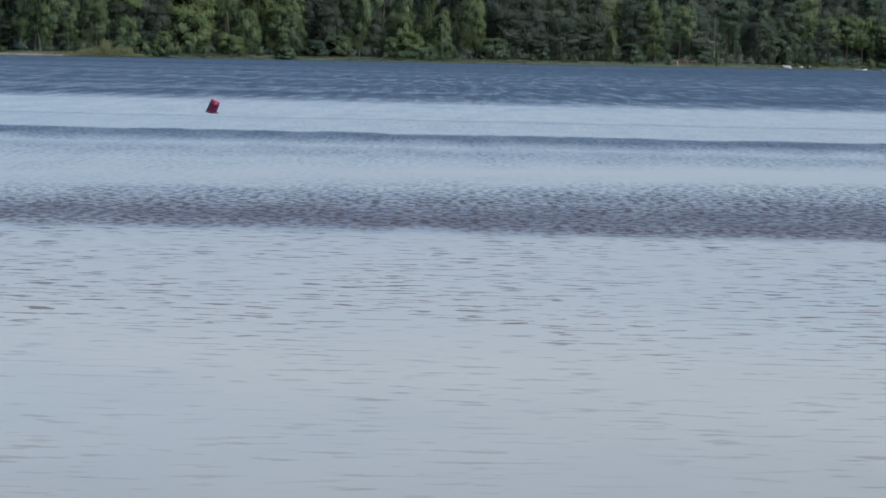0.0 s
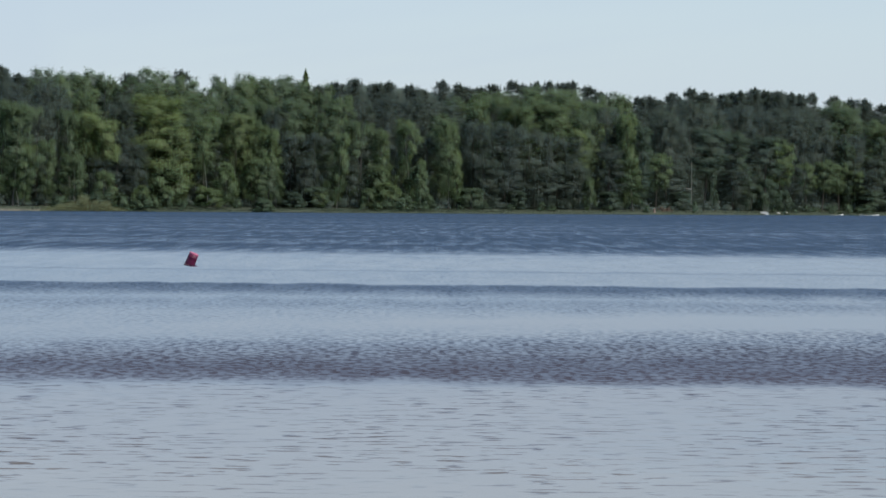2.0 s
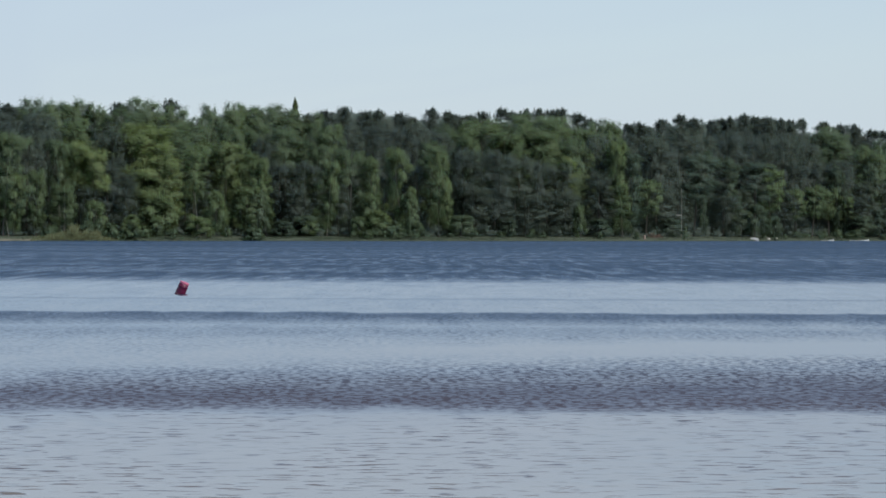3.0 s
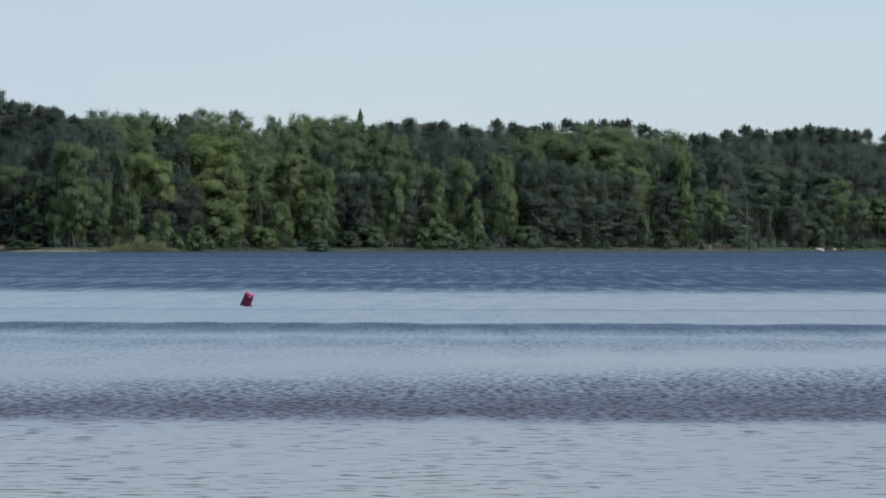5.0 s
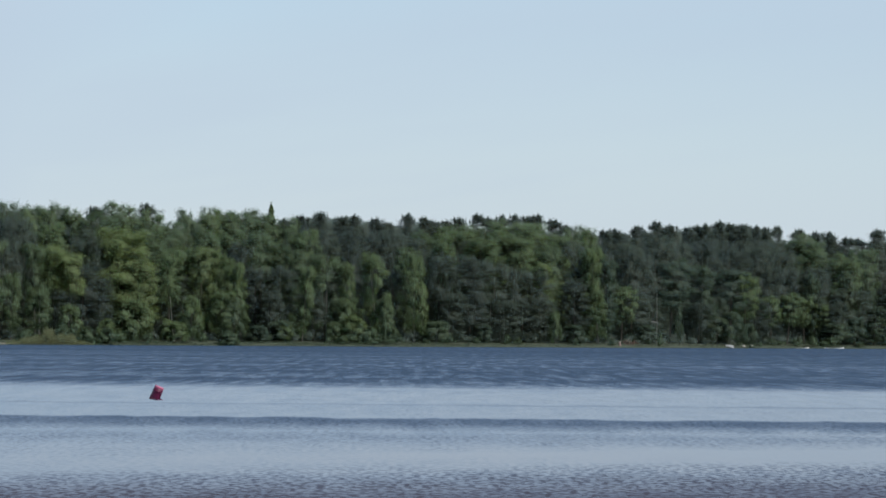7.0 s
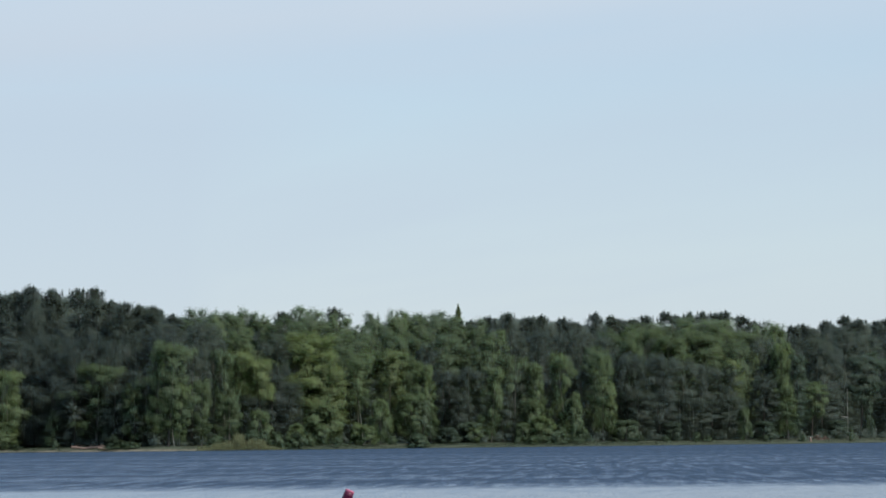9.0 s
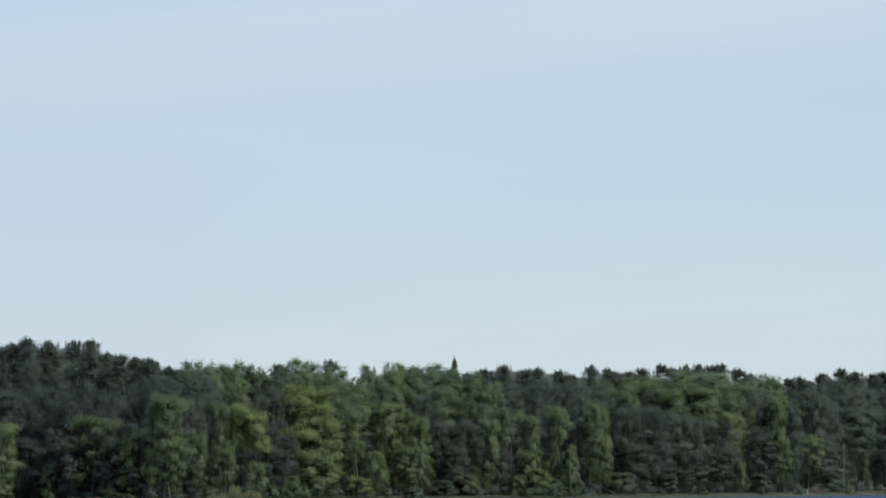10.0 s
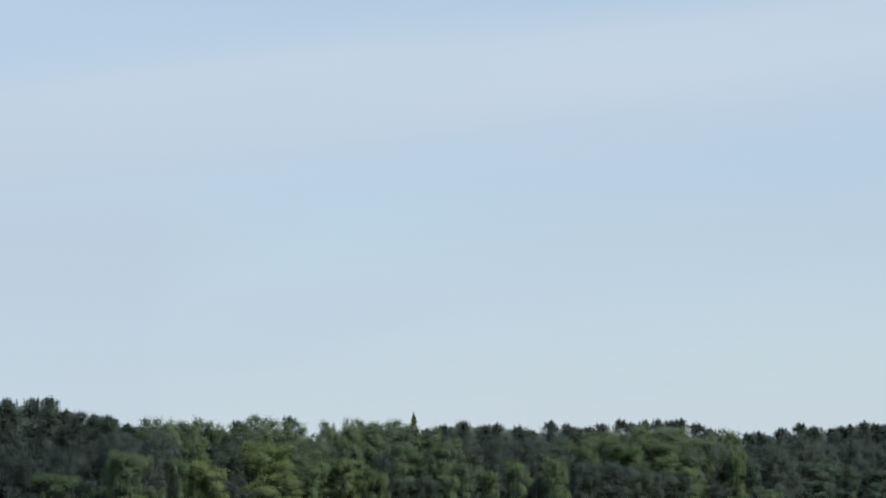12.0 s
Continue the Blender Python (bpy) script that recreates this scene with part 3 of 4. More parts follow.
STANDS.append(("pine", "back", [
    (-69.9, 41, 21.6, 3.7), (-49.7, 38, 20.9, 3.3), (-41.2, 38, 21.7, 2.2), (-19.2, 39, 19.9, 2.5), (-16.9, 40, 20.5, 3.1), (-14, 38, 21.3, 3.5),
    (-10, 36, 20.6, 2.9), (-7.1, 36, 20.9, 3.5), (-3.9, 35, 20.5, 1.9), (-2.3, 38, 19.7, 2.3), (0.9, 37, 21.5, 2.9), (4.2, 38, 21, 1.6),
    (5.7, 39, 20.4, 1.8), (8.1, 36, 20.5, 2.4), (10.3, 35, 21.2, 2.2), (14.3, 43, 22, 2.8), (16.4, 43, 21.4, 2.4), (18.1, 43, 21.9, 3.2),
    (20.7, 41, 22.1, 1.8), (22.8, 42, 21.9, 2), (24.7, 37, 22.3, 1.8), (27.7, 40, 21.4, 2.2), (30.1, 39, 20.7, 2), (37.6, 38, 19.9, 2.5),
]))
STANDS.append(("pine", "back", [
    (40.2, 39, 20.2, 1.9), (42.3, 40, 19.5, 2.5), (44.8, 39, 21, 2.9), (48.7, 42, 22.1, 3.2), (51.5, 37, 21.6, 3.2), (55.6, 42, 21.3, 2.2),
    (57.4, 42, 21.8, 2.2), (58.8, 37, 22.3, 2.2), (62.3, 38, 22.9, 3.1),
]))
STANDS.append(("pine", "back", [
    (65.4, 43, 22.6, 2.4), (67.7, 38, 22.6, 2.7), (70.7, 40, 22.5, 2.5), (73.1, 43, 22.3, 2.7), (76.2, 43, 22.7, 3.4), (79.7, 42, 22.2, 4.1),
    (83.6, 39, 21.7, 2.7), (86.7, 41, 21.8, 2.5), (88.2, 43, 21.1, 3.2), (90.6, 38, 20.9, 3.2), (93.4, 38, 20.8, 3.2), (97.3, 38, 22.6, 3.2),
    (100.3, 39, 20.9, 3), (103.4, 39, 21.4, 2.8), (106.8, 43, 22, 2.8), (108.9, 39, 20.8, 2.8), (113.3, 39, 20.9, 3.7), (117.5, 42, 21.5, 4.2),
    (121.3, 42, 20.9, 4.3), (125.8, 39, 21.5, 4.3),
]))
STANDS.append(("pine", "back", [
    (-104.8, 29, 23.8, 3.3), (-101.4, 28, 25.1, 3.3), (-98.5, 29, 24.5, 3.7), (-95.5, 33, 24.8, 3.7), (-91.7, 32, 24.6, 2.9), (-88.7, 31, 25.5, 2.6),
    (-87.1, 33, 25, 2.2), (-85.3, 33, 24, 2.2), (-80.8, 29, 24.9, 2.7), (-79.4, 31, 24.9, 2.4), (-77.4, 28, 23.3, 2.2), (-75.6, 31, 22.8, 2.5),
    (-72.8, 28, 22.4, 2.5), (-70.7, 30, 22.0, 2.3), (-68.1, 29, 21.5, 2.7), (-64.3, 29, 20.3, 3.2),
]))
STANDS.append(("spruce", "spire", [
    (-21.3, 32, 22.5, 2.1),
]))
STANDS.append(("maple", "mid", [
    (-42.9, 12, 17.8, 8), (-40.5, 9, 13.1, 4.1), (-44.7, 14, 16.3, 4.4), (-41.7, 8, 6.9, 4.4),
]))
STANDS.append(("tall_birch", "front", [
    (70, 7, 8.9, 3.6), (73.7, 7, 9.7, 4.3), (77.6, 8, 9, 3.9), (80.7, 8, 7.9, 3.5),
]))
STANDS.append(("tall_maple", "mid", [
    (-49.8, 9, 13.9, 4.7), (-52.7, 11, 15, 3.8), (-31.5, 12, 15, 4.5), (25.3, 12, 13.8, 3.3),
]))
STANDS.append(("birch", "front", [
    (-63.1, 8, 15.8, 4.8), (-65.4, 9, 15.5, 3.1), (-61.5, 6, 9.6, 2.4), (-58.5, 7, 10.1, 2.9), (-55.3, 9, 15, 3.1), (-54.5, 6, 8.1, 2.8),
    (-50, 5, 5.5, 2.6), (-44.9, 5, 3.4, 2.1), (-41.2, 5, 3.4, 2.1), (-32.5, 6, 7, 3), (-28.9, 11, 14, 4.2), (-28.1, 7, 8.1, 3.4),
    (-24.9, 7, 12.5, 3.8), (-15.4, 8, 12.2, 3.5), (-11.8, 12, 14.3, 4.8), (-8, 9, 12.9, 2.6), (-8.9, 8, 7.2, 3.5), (-7.4, 5, 4.2, 4.6),
    (-10.4, 5, 3.3, 2.7), (-3.1, 9, 14.5, 3.7), (-1.9, 6, 7.2, 3), (2.7, 8, 14.3, 4.3), (4.1, 6, 9.8, 2.4), (27.1, 6, 5.8, 2.1),
]))
STANDS.append(("birch", "front", [
    (34.5, 9, 16.4, 3.9), (34.8, 6, 9.3, 3.3), (-89.3, 6, 12.2, 5.2), (-75, 9, 12.8, 5.2), (-89.5, 4, 4, 3.8), (-82.2, 6, 5.7, 1.7),
    (-95.8, 8, 10.1, 4.4), (-36.1, 5, 3.5, 1.9), (-18, 6, 2.8, 2.4),
]))
STANDS.append(("birch", "front", [
    (-34.6, 3.5, 3.2, 2.6), (-68.5, 7, 9.5, 3.2), (-95.5, 6, 11, 4.2),
]))
STANDS.append(("tall_birch", "front", [
    (-35.9, 9, 13.9, 4.4), (39.3, 10, 9.8, 3.6), (64.4, 8, 13.1, 4.2),
]))
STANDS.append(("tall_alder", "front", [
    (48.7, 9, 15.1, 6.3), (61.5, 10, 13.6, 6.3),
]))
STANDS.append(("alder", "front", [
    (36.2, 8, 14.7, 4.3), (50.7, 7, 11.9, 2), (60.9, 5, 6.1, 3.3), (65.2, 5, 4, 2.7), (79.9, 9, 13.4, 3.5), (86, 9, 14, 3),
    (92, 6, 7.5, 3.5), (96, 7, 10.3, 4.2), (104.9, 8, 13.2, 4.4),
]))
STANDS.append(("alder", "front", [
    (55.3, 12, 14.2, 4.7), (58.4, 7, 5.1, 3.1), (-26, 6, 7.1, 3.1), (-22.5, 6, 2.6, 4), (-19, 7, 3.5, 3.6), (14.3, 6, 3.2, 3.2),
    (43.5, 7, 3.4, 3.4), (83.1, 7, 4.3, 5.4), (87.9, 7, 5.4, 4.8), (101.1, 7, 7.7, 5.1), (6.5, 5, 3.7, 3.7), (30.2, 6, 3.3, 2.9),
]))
STANDS.append(("linden", "domes", [
    (-61.3, 30, 20.1, 5.5), (-58.2, 31, 20.4, 4.8), (-54.6, 28, 20.6, 4.1), (-52.5, 26, 20, 3.2), (-47.7, 24, 19, 5), (-44.6, 30, 21, 5.1),
    (-45.7, 27, 20.1, 4.2), (-38.1, 24, 18.4, 5.1), (-35.8, 30, 20.3, 3.3), (-33.3, 30, 19.5, 3.7), (-31.5, 32, 20.8, 3.4), (-29, 32, 20.4, 4.3),
    (-25.7, 30, 20.3, 5.1), (-22.8, 31, 20.9, 5.1), (-19.7, 28, 19.4, 4.1), (6.5, 26, 18.6, 5.2), (10.3, 28, 19.4, 5.8), (14.8, 26, 19.6, 5.9),
    (19.6, 26, 20.3, 6.3), (24.6, 28, 20, 5.6), (28.8, 28, 18.6, 4.4), (34, 28, 19.9, 4.7), (31.3, 29, 19.3, 3.6), (77.9, 24, 20.6, 5.1),
]))
STANDS.append(("linden", "domes", [
    (81.8, 22, 19.7, 6.6), (92.3, 20, 18.4, 5.6), (106, 22, 19.4, 9), (-41.2, 30, 19.9, 3.7),
]))
STANDS.append(("linden", "midb", [
    (-54.2, 20, 17.7, 4.2), (-38.6, 16, 15, 4.5), (-34.3, 16, 14.7, 4.2), (-30.1, 18, 17.7, 5.1), (-26.7, 22, 17.3, 4.3), (-22.1, 18, 17.4, 5.5),
    (-14.8, 16, 17.9, 5.4), (-17.4, 15, 15.3, 4.1), (-40.1, 20, 17.4, 4.5), (14.6, 20, 17.3, 5.8), (20.6, 20, 18.1, 6.5), (25.9, 20, 16.8, 5.3),
    (8, 22, 17.1, 4.4), (1, 14, 15.7, 3.4), (33.7, 13, 16.5, 4), (86.8, 16, 17.2, 5.1),
]))
STANDS.append(("broad_pine", "mid", [
    (-72.4, 16, 16.9, 4.4), (-69.8, 18, 17.7, 4.4), (-62.5, 18, 17.5, 4.3), (-59.9, 20, 19.3, 4.9), (-60.5, 14, 15.8, 4.8), (-57.6, 16, 16.8, 4.4),
    (-69.8, 11, 11.7, 4.3), (-66.9, 10, 9.6, 3.8), (-65.3, 20, 18.5, 4.4), (-72.8, 13, 14.3, 4.3), (-48.6, 16, 17, 4.8), (-49, 11, 12, 4.9),
    (-46.3, 10, 9.8, 4.2), (-52.1, 9, 8, 4.2), (-60, 10, 6.6, 4.1), (-25.6, 16, 16.2, 3.1), (-22.8, 12, 12, 4.2), (-19.2, 12, 12.1, 4.2),
    (-20.7, 10, 8.4, 4.4), (-13.7, 11, 8.5, 4.4), (-15.4, 24, 19.4, 3.8), (-12.1, 22, 18.1, 4.7), (-8.4, 22, 18.4, 5.1), (-4.7, 22, 18.3, 4.7),
]))
STANDS.append(("broad_pine", "mid", [
    (-0.7, 22, 18.4, 5.1), (2.9, 18, 17.4, 4.4), (-0.8, 13, 11.7, 2.8), (-5.5, 12, 10.4, 3.3), (-34.1, 13, 10.4, 3.6), (-37.5, 12, 6.8, 3.6),
    (6.7, 14, 14.8, 5.3), (10.1, 14, 14.7, 5.3), (12.9, 12, 14.1, 5.3), (16.4, 14, 13.9, 5.4), (19.9, 12, 13.3, 5.4), (22.9, 13, 12.5, 5.2),
    (8.6, 9, 8.8, 5.1), (12.4, 10, 8.4, 5.1), (17.3, 9, 7.5, 5.2), (21.3, 10, 7.4, 5.2), (24.2, 9, 8.1, 4.6), (30.2, 16, 17.8, 4.5),
    (30.4, 10, 11.1, 4.5), (32.4, 14, 15, 3.7), (40.3, 18, 18.1, 5.4), (43.2, 14, 16.8, 5.4), (41.5, 11, 9.3, 4.6), (44.5, 10, 8.4, 3.8),
]))
STANDS.append(("broad_pine", "mid", [
    (46.3, 22, 20, 4.7), (50.7, 20, 19.1, 5.6), (56.6, 20, 19.4, 5.7), (54.7, 10, 7.6, 4.7), (58.2, 11, 8.7, 4.2), (62.8, 20, 19.2, 5.7),
    (68.4, 16, 18.9, 5.8), (72.8, 18, 19.3, 5.8), (66.6, 11, 9.1, 4.9), (70.7, 14, 14.2, 5.8), (75.9, 14, 14.9, 5.9), (81.5, 12, 15, 5.9),
    (83.8, 8, 7.5, 5.4), (85.9, 10, 10.8, 5.4), (89.8, 10, 10.8, 5.5), (99.3, 12, 15.3, 6), (103.9, 10, 14.8, 6), (109.2, 10, 16.6, 6),
    (114.9, 12, 17.7, 6), (121.1, 12, 17.8, 6.1), (126.8, 12, 17.9, 6.1), (-88, 14, 16.9, 4.9), (-84.5, 14, 17.8, 4.9), (-82.3, 11, 14, 4.9),
]))
STANDS.append(("broad_pine", "mid", [
    (-79.4, 13, 16.1, 4.9), (-77, 16, 17.6, 4.9), (-72.1, 8, 10.1, 4.3), (-85.4, 8, 9.7, 4.9), (-87.1, 8, 6.2, 4.4), (-82, 8, 8.4, 4.3),
    (-78.3, 8, 10.1, 4.3), (-70.5, 8, 6.2, 4.1), (-67.3, 8, 4.9, 3.8), (-91.5, 14, 17.1, 4.9), (-95.1, 14, 17.1, 4.9), (-98.6, 14, 17, 4.9),
    (-102, 14, 17, 4.9), (-93, 8, 8.4, 4.9), (-98.5, 9, 11.8, 4.9),
]))
STANDS.append(("shrub", "shrubs", [
    (-51.3, 4.5, 4.4, 2.4), (-50, 6.5, 3.5, 2.1), (-44.9, 0.5, 3.1, 2.8), (-41.5, 4.5, 4.3, 2.1), (-39.2, 0.5, 2.4, 2.1), (-26.2, 0.5, 4.3, 3.2),
    (-8.6, 1.5, 3.1, 2.5), (-6.4, 5.5, 4, 2.6), (-4, 1.5, 3.1, 2.6), (-0.9, 5.5, 4.7, 2.2), (0.5, 5.5, 2.2, 1.9), (4.7, 5.5, 2, 2.2),
    (64.3, 6.5, 2.4, 2.5), (65.5, 0.5, 2.2, 1.9), (68.9, 3.5, 2.5, 3), (71, 5.5, 1.4, 2.6), (75.2, 3.5, 2.6, 3), (78.5, 1.5, 2.5, 3),
    (82.7, 2.5, 2.2, 2.6), (87.8, 1.5, 2.6, 3), (94.1, 3.5, 3, 3.3), (100.8, 0.5, 3.1, 3.3), (108.5, 4.5, 3.1, 3.3), (-55.8, 3.5, 3.7, 2.7),
]))
STANDS.append(("shrub", "shrubs", [
    (-53.4, 7.5, 2.6, 2.4), (-50.2, 3.5, 4.2, 2.8), (-47.7, 1.5, 3.7, 2.8), (-45.7, 1.5, 3.1, 2.1), (-43.4, 4.5, 3, 2.1), (-70.9, 6.5, 1.5, 3.1),
    (-68.3, 2.5, 1.4, 2), (-90.4, 1.5, 3, 3.5), (-88.3, 4.5, 1.9, 2.5), (-95.2, 4.5, 2.4, 3.2), (-99.2, 2.5, 3, 3.5), (-56.2, 3.5, 2.8, 2.4),
    (-54.1, 5.5, 1.9, 2.4), (-81.1, 2.5, 1.9, 1.6), (-71.2, 3, 1.6, 2.6), (-68.8, 3, 1.5, 2.5), (-70.8, 5, 2.3, 2.2), (-50.5, 3, 3.4, 2.1),
    (-48.8, 4, 3.6, 1.9), (-47.1, 3, 2.9, 1.9), (-43.3, 3, 3, 2.3), (-26.6, 1, 2, 2.3), (-25.3, 1, 1.4, 2), (-31, 4, 2.5, 2.3),
]))
STANDS.append(("shrub", "shrubs", [
    (-8.1, 3, 3.2, 2.7), (-5.8, 4, 3.7, 2.4), (-3.7, 3, 3.2, 2.7), (-1.3, 3, 2.6, 2.4), (-11.7, 3, 2.1, 2), (7.7, 3, 3.4, 1.9),
    (18.1, 3, 2.2, 1.9), (20.1, 3, 1.8, 1.7), (12.3, 4, 1.9, 1.5), (31, 2, 1.8, 1.5), (36.6, 2, 1.8, 1.8), (47, 2, 2.5, 1.6),
    (66.8, 2, 1.8, 1.9), (63.3, 2, 1.5, 1.7), (75.7, 3, 2.5, 2.6), (80.2, 2, 2, 2.6), (-87.9, 3, 1.2, 3.4), (-69.5, 3, 1.4, 3.4),
    (-70.1, 2, 1.2, 3.4),
]))


COUNTS = (("birch", 8), ("sapling", 5), ("young_alder", 4), ("tall_birch", 2), ("alder", 5), ("tall_alder", 2), ("maple", 3), ("tall_maple", 3), ("linden", 7), ("pine", 8), ("broad_pine", 8), ("spruce", 1), ("shrub", 4))
MODELS = {kind: [make_tree(kind, 11 * i + len(kind)) for i in range(n)] for kind, n in COUNTS}
TALLER = {"domes": 1.03, "midb": 1.02, "front": 1.02}
# share of the width given, and the least width in metres
WIDER = {("pine", "back"): (1.9, 7.2), ("broad_pine", "mid"): (1.2, 4.0), ("linden", "domes"): (1.35, 4.0), ("spruce", "spire"): (1.0, 5.4)}
rng = random.Random(5)
used = set()


def stand(kind, row, x, s, height, width):
    if kind in ("birch", "alder", "maple") and height < 7.5:
        kind = "young_alder" if kind == "alder" else "sapling"
    model = rng.choice(MODELS[kind])
    p = SHAPES[kind]
    grow, least = WIDER.get((kind, row), (1.25, 1.2))
    w = max(width * grow, least) / p["wide"]
    if kind == "shrub":
        x, height, w = x + rng.uniform(-0.9, 0.9), height * rng.uniform(0.5, 1.05), w * rng.uniform(0.7, 1.5)
    height *= TALLER.get(row, 1.0)
    y = shore(x) + s
    sway = {"pine": 1.5, "broad_pine": 2.0, "spruce": 0.5}.get(kind, 4.0)
    m = Matrix.Translation((x, y, land(x, y) - 0.05)) @ pose(0, 0, 0, rng.uniform(-1, 1) * sway, rng.uniform(-1, 1) * sway, rng.uniform(0, 360)) @ Matrix.Diagonal((w * rng.uniform(0.8, 1.25), w * rng.uniform(0.8, 1.25), height / p["high"], 1))
    if model.name not in used:
        used.add(model.name)
        model.matrix_basis = m
        return model
    m_copy = copy_thing(model, Matrix.Identity(4))
    m_copy.matrix_basis = m
    return m_copy


for kind, row, rows in STANDS:
    for x, s, height, width in rows:
        stand(kind, row, x, s, height, width)
for kind in MODELS:
    for model in MODELS[kind]:
        if model.name not in used:
            for part_of in model.children_recursive:
                bpy.data.objects.remove(part_of)
            bpy.data.objects.remove(model)


def woods_behind():
    """The depth of the wood: many further crowns and trunks, and the undergrowth below."""
    rs = np.random.RandomState(3)
    centres, spreads = [], []
    # it stays a little under the line of the tallest crowns
    tall = sorted((x, h + rise(s)) for kind, row, rows in STANDS if row in ("back", "domes") for x, s, h, w in rows)
    tx, tz = [p[0] for p in tall], [p[1] for p in tall]
    tz = [min(tz[max(k - 1, 0):k + 2]) for k in range(len(tz))]
    for x in np.arange(-150, 175, 1.7):
        for row in range(5):
            xx = x + rs.uniform(-1.5, 1.5)
            s = 47 + 13 * row + rs.uniform(-5, 5)
            y = shore(xx) + s
            g = land(xx, y)
            h = float(np.interp(xx * (y - s + 40) / y, tx, tz)) * (y / (y - s + 40)) - g - rs.uniform(0.6, 1.7)
            for k in range(11):
                z = g + h * min(0.04 + 0.93 * k / 10 + rs.uniform(-0.04, 0.04), 0.965)
                centres.append((xx + rs.normal() * 0.7, y + rs.normal() * 0.7, z))
                w = 2.2 * (1.15 - 0.5 * k / 10)
                spreads.append((w, w, 1.4))
    ob = new("forest", leaf_mesh("forest", leaves(rs, centres, spreads, 70, 0.42, 0.0, 0.6, (0, 2500, -900)), PINE_NEEDLE))
    tagged(ob, "deep dark green mixed forest standing behind the shore", "forest", kind="stuff")
    centres, spreads = [], []
    for x in np.arange(-150, 175, 0.8):
        for row in range(5):
            xx = x + rs.uniform(-0.6, 0.6)
            y = shore(xx) + 8.5 + 5 * row + rs.uniform(-2, 2)
            h = rs.uniform(0.5 + 0.5 * row, 1.8 + 1.3 * row)
            centres.append((xx, y, land(xx, y) + h * 0.6))
            spreads.append((1.0, 1.0, h * 0.65))
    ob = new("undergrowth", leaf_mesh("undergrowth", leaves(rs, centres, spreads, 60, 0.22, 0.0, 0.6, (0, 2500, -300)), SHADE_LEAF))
    tagged(ob, "dark tangled undergrowth below the trees", "undergrowth", kind="stuff")


def blades(name, spots, size, mat, label, seed):
    rs = np.random.RandomState(seed)
    verts, faces = [], []
    for x, s, tall in spots:
        y = shore(x) + s
        z = land(x, y) - 0.03
        h = rs.uniform(*size) * tall
        a = rs.uniform(0, 6.28)
        w = 0.035 + 0.02 * rs.rand()
        dx, dy = math.cos(a) * w, math.sin(a) * w
        lx, ly = rs.normal(0, 0.16, 2) * h
        o = len(verts)
        verts += [(x - dx, y - dy, z), (x + dx, y + dy, z), (x + dx * 0.7 + lx * 0.4, y + dy * 0.7 + ly * 0.4, z + h * 0.6), (x + lx, y + ly, z + h)]
        faces += [(o, o + 1, o + 2), (o, o + 2, o + 3)]
    ob = new(name, mesh_of(name, verts, faces, mat))
    return tagged(ob, label, name, kind="stuff")


def bank():
    rs = np.random.RandomState(8)
    spots = []
    while len(spots) < 30000:
        x, s = rs.uniform(-130, 150), rs.uniform(0.4, 4.0)
        thin = 0.45 if x < -58 else 0.4 if x > 12 else 1.0
        if noise.noise((x * 0.15, s * 0.3, 4)) > -0.25 and rs.rand() < thin:
            spots.append((x, s, 1.0))
    blades("grass", spots, (0.08, 0.32), GRASS, "yellowish green grass fringe along the water's edge", 1)
    # the reeds stand tallest in the middle of the bed and thin out to its ends
    spots = []
    while len(spots) < 13000:
        x = rs.normal(-52.2, 3.4)
        tall = math.exp(-((x + 52.2) / 4.6) ** 2) * (0.75 + 0.5 * noise.noise((x * 0.9, 0, 2)))
        if tall > 0.12:
            spots.append((x, rs.uniform(-0.6, 3.4), tall))
    blades("reeds", spots, (0.7, 2.3), REED, "olive reed bed at the water's edge", 2)


def bare_birch(x, s, height, lean, limb_at):
    root = new("bare_birch")
    y = shore(x) + s
    root.location = (x, y, land(x, y) - 0.1)
    pts = [(lean * k / 6 * height, 0.02 * k, height * k / 6) for k in range(7)]
    v, f = tube(pts, [0.042 * (1 - 0.11 * k) for k in range(7)], 8)
    trunk = piece("trunk", mesh_of("trunk", v, f, BARE_BARK, True), root)
    for k, (h, dx, dz) in enumerate(limb_at):
        b = Vector((lean * h, 0, h))
        v, f = tube([b, b + Vector((dx * 0.5, -0.1, dz * 0.6)), b + Vector((dx, -0.2, dz))], [0.07, 0.10, 0.05], 6)
        piece("limb", mesh_of("limb", v, f, BARE_BARK, True), trunk, "small pale sign shaped as a limb")
    return tagged(root, "bare pale birch trunk in front of dark trees", "tree", "bare birch trunks")


def lathe(profile, sides=32):
    verts, faces = [], []
    for r, z in profile:
        for i in range(sides):
            w = 2 * math.pi * i / sides
            verts.append((r * math.cos(w), r * math.sin(w), z))
    for k in range(len(profile) - 1):
        for i in range(sides):
            j = (i + 1) % sides
            faces.append((k * sides + i, k * sides + j, (k + 1) * sides + j, (k + 1) * sides + i))
    faces.append(tuple(range(sides))[::-1])
    faces.append(tuple(range((len(profile) - 1) * sides, len(profile) * sides)))
    return verts, faces


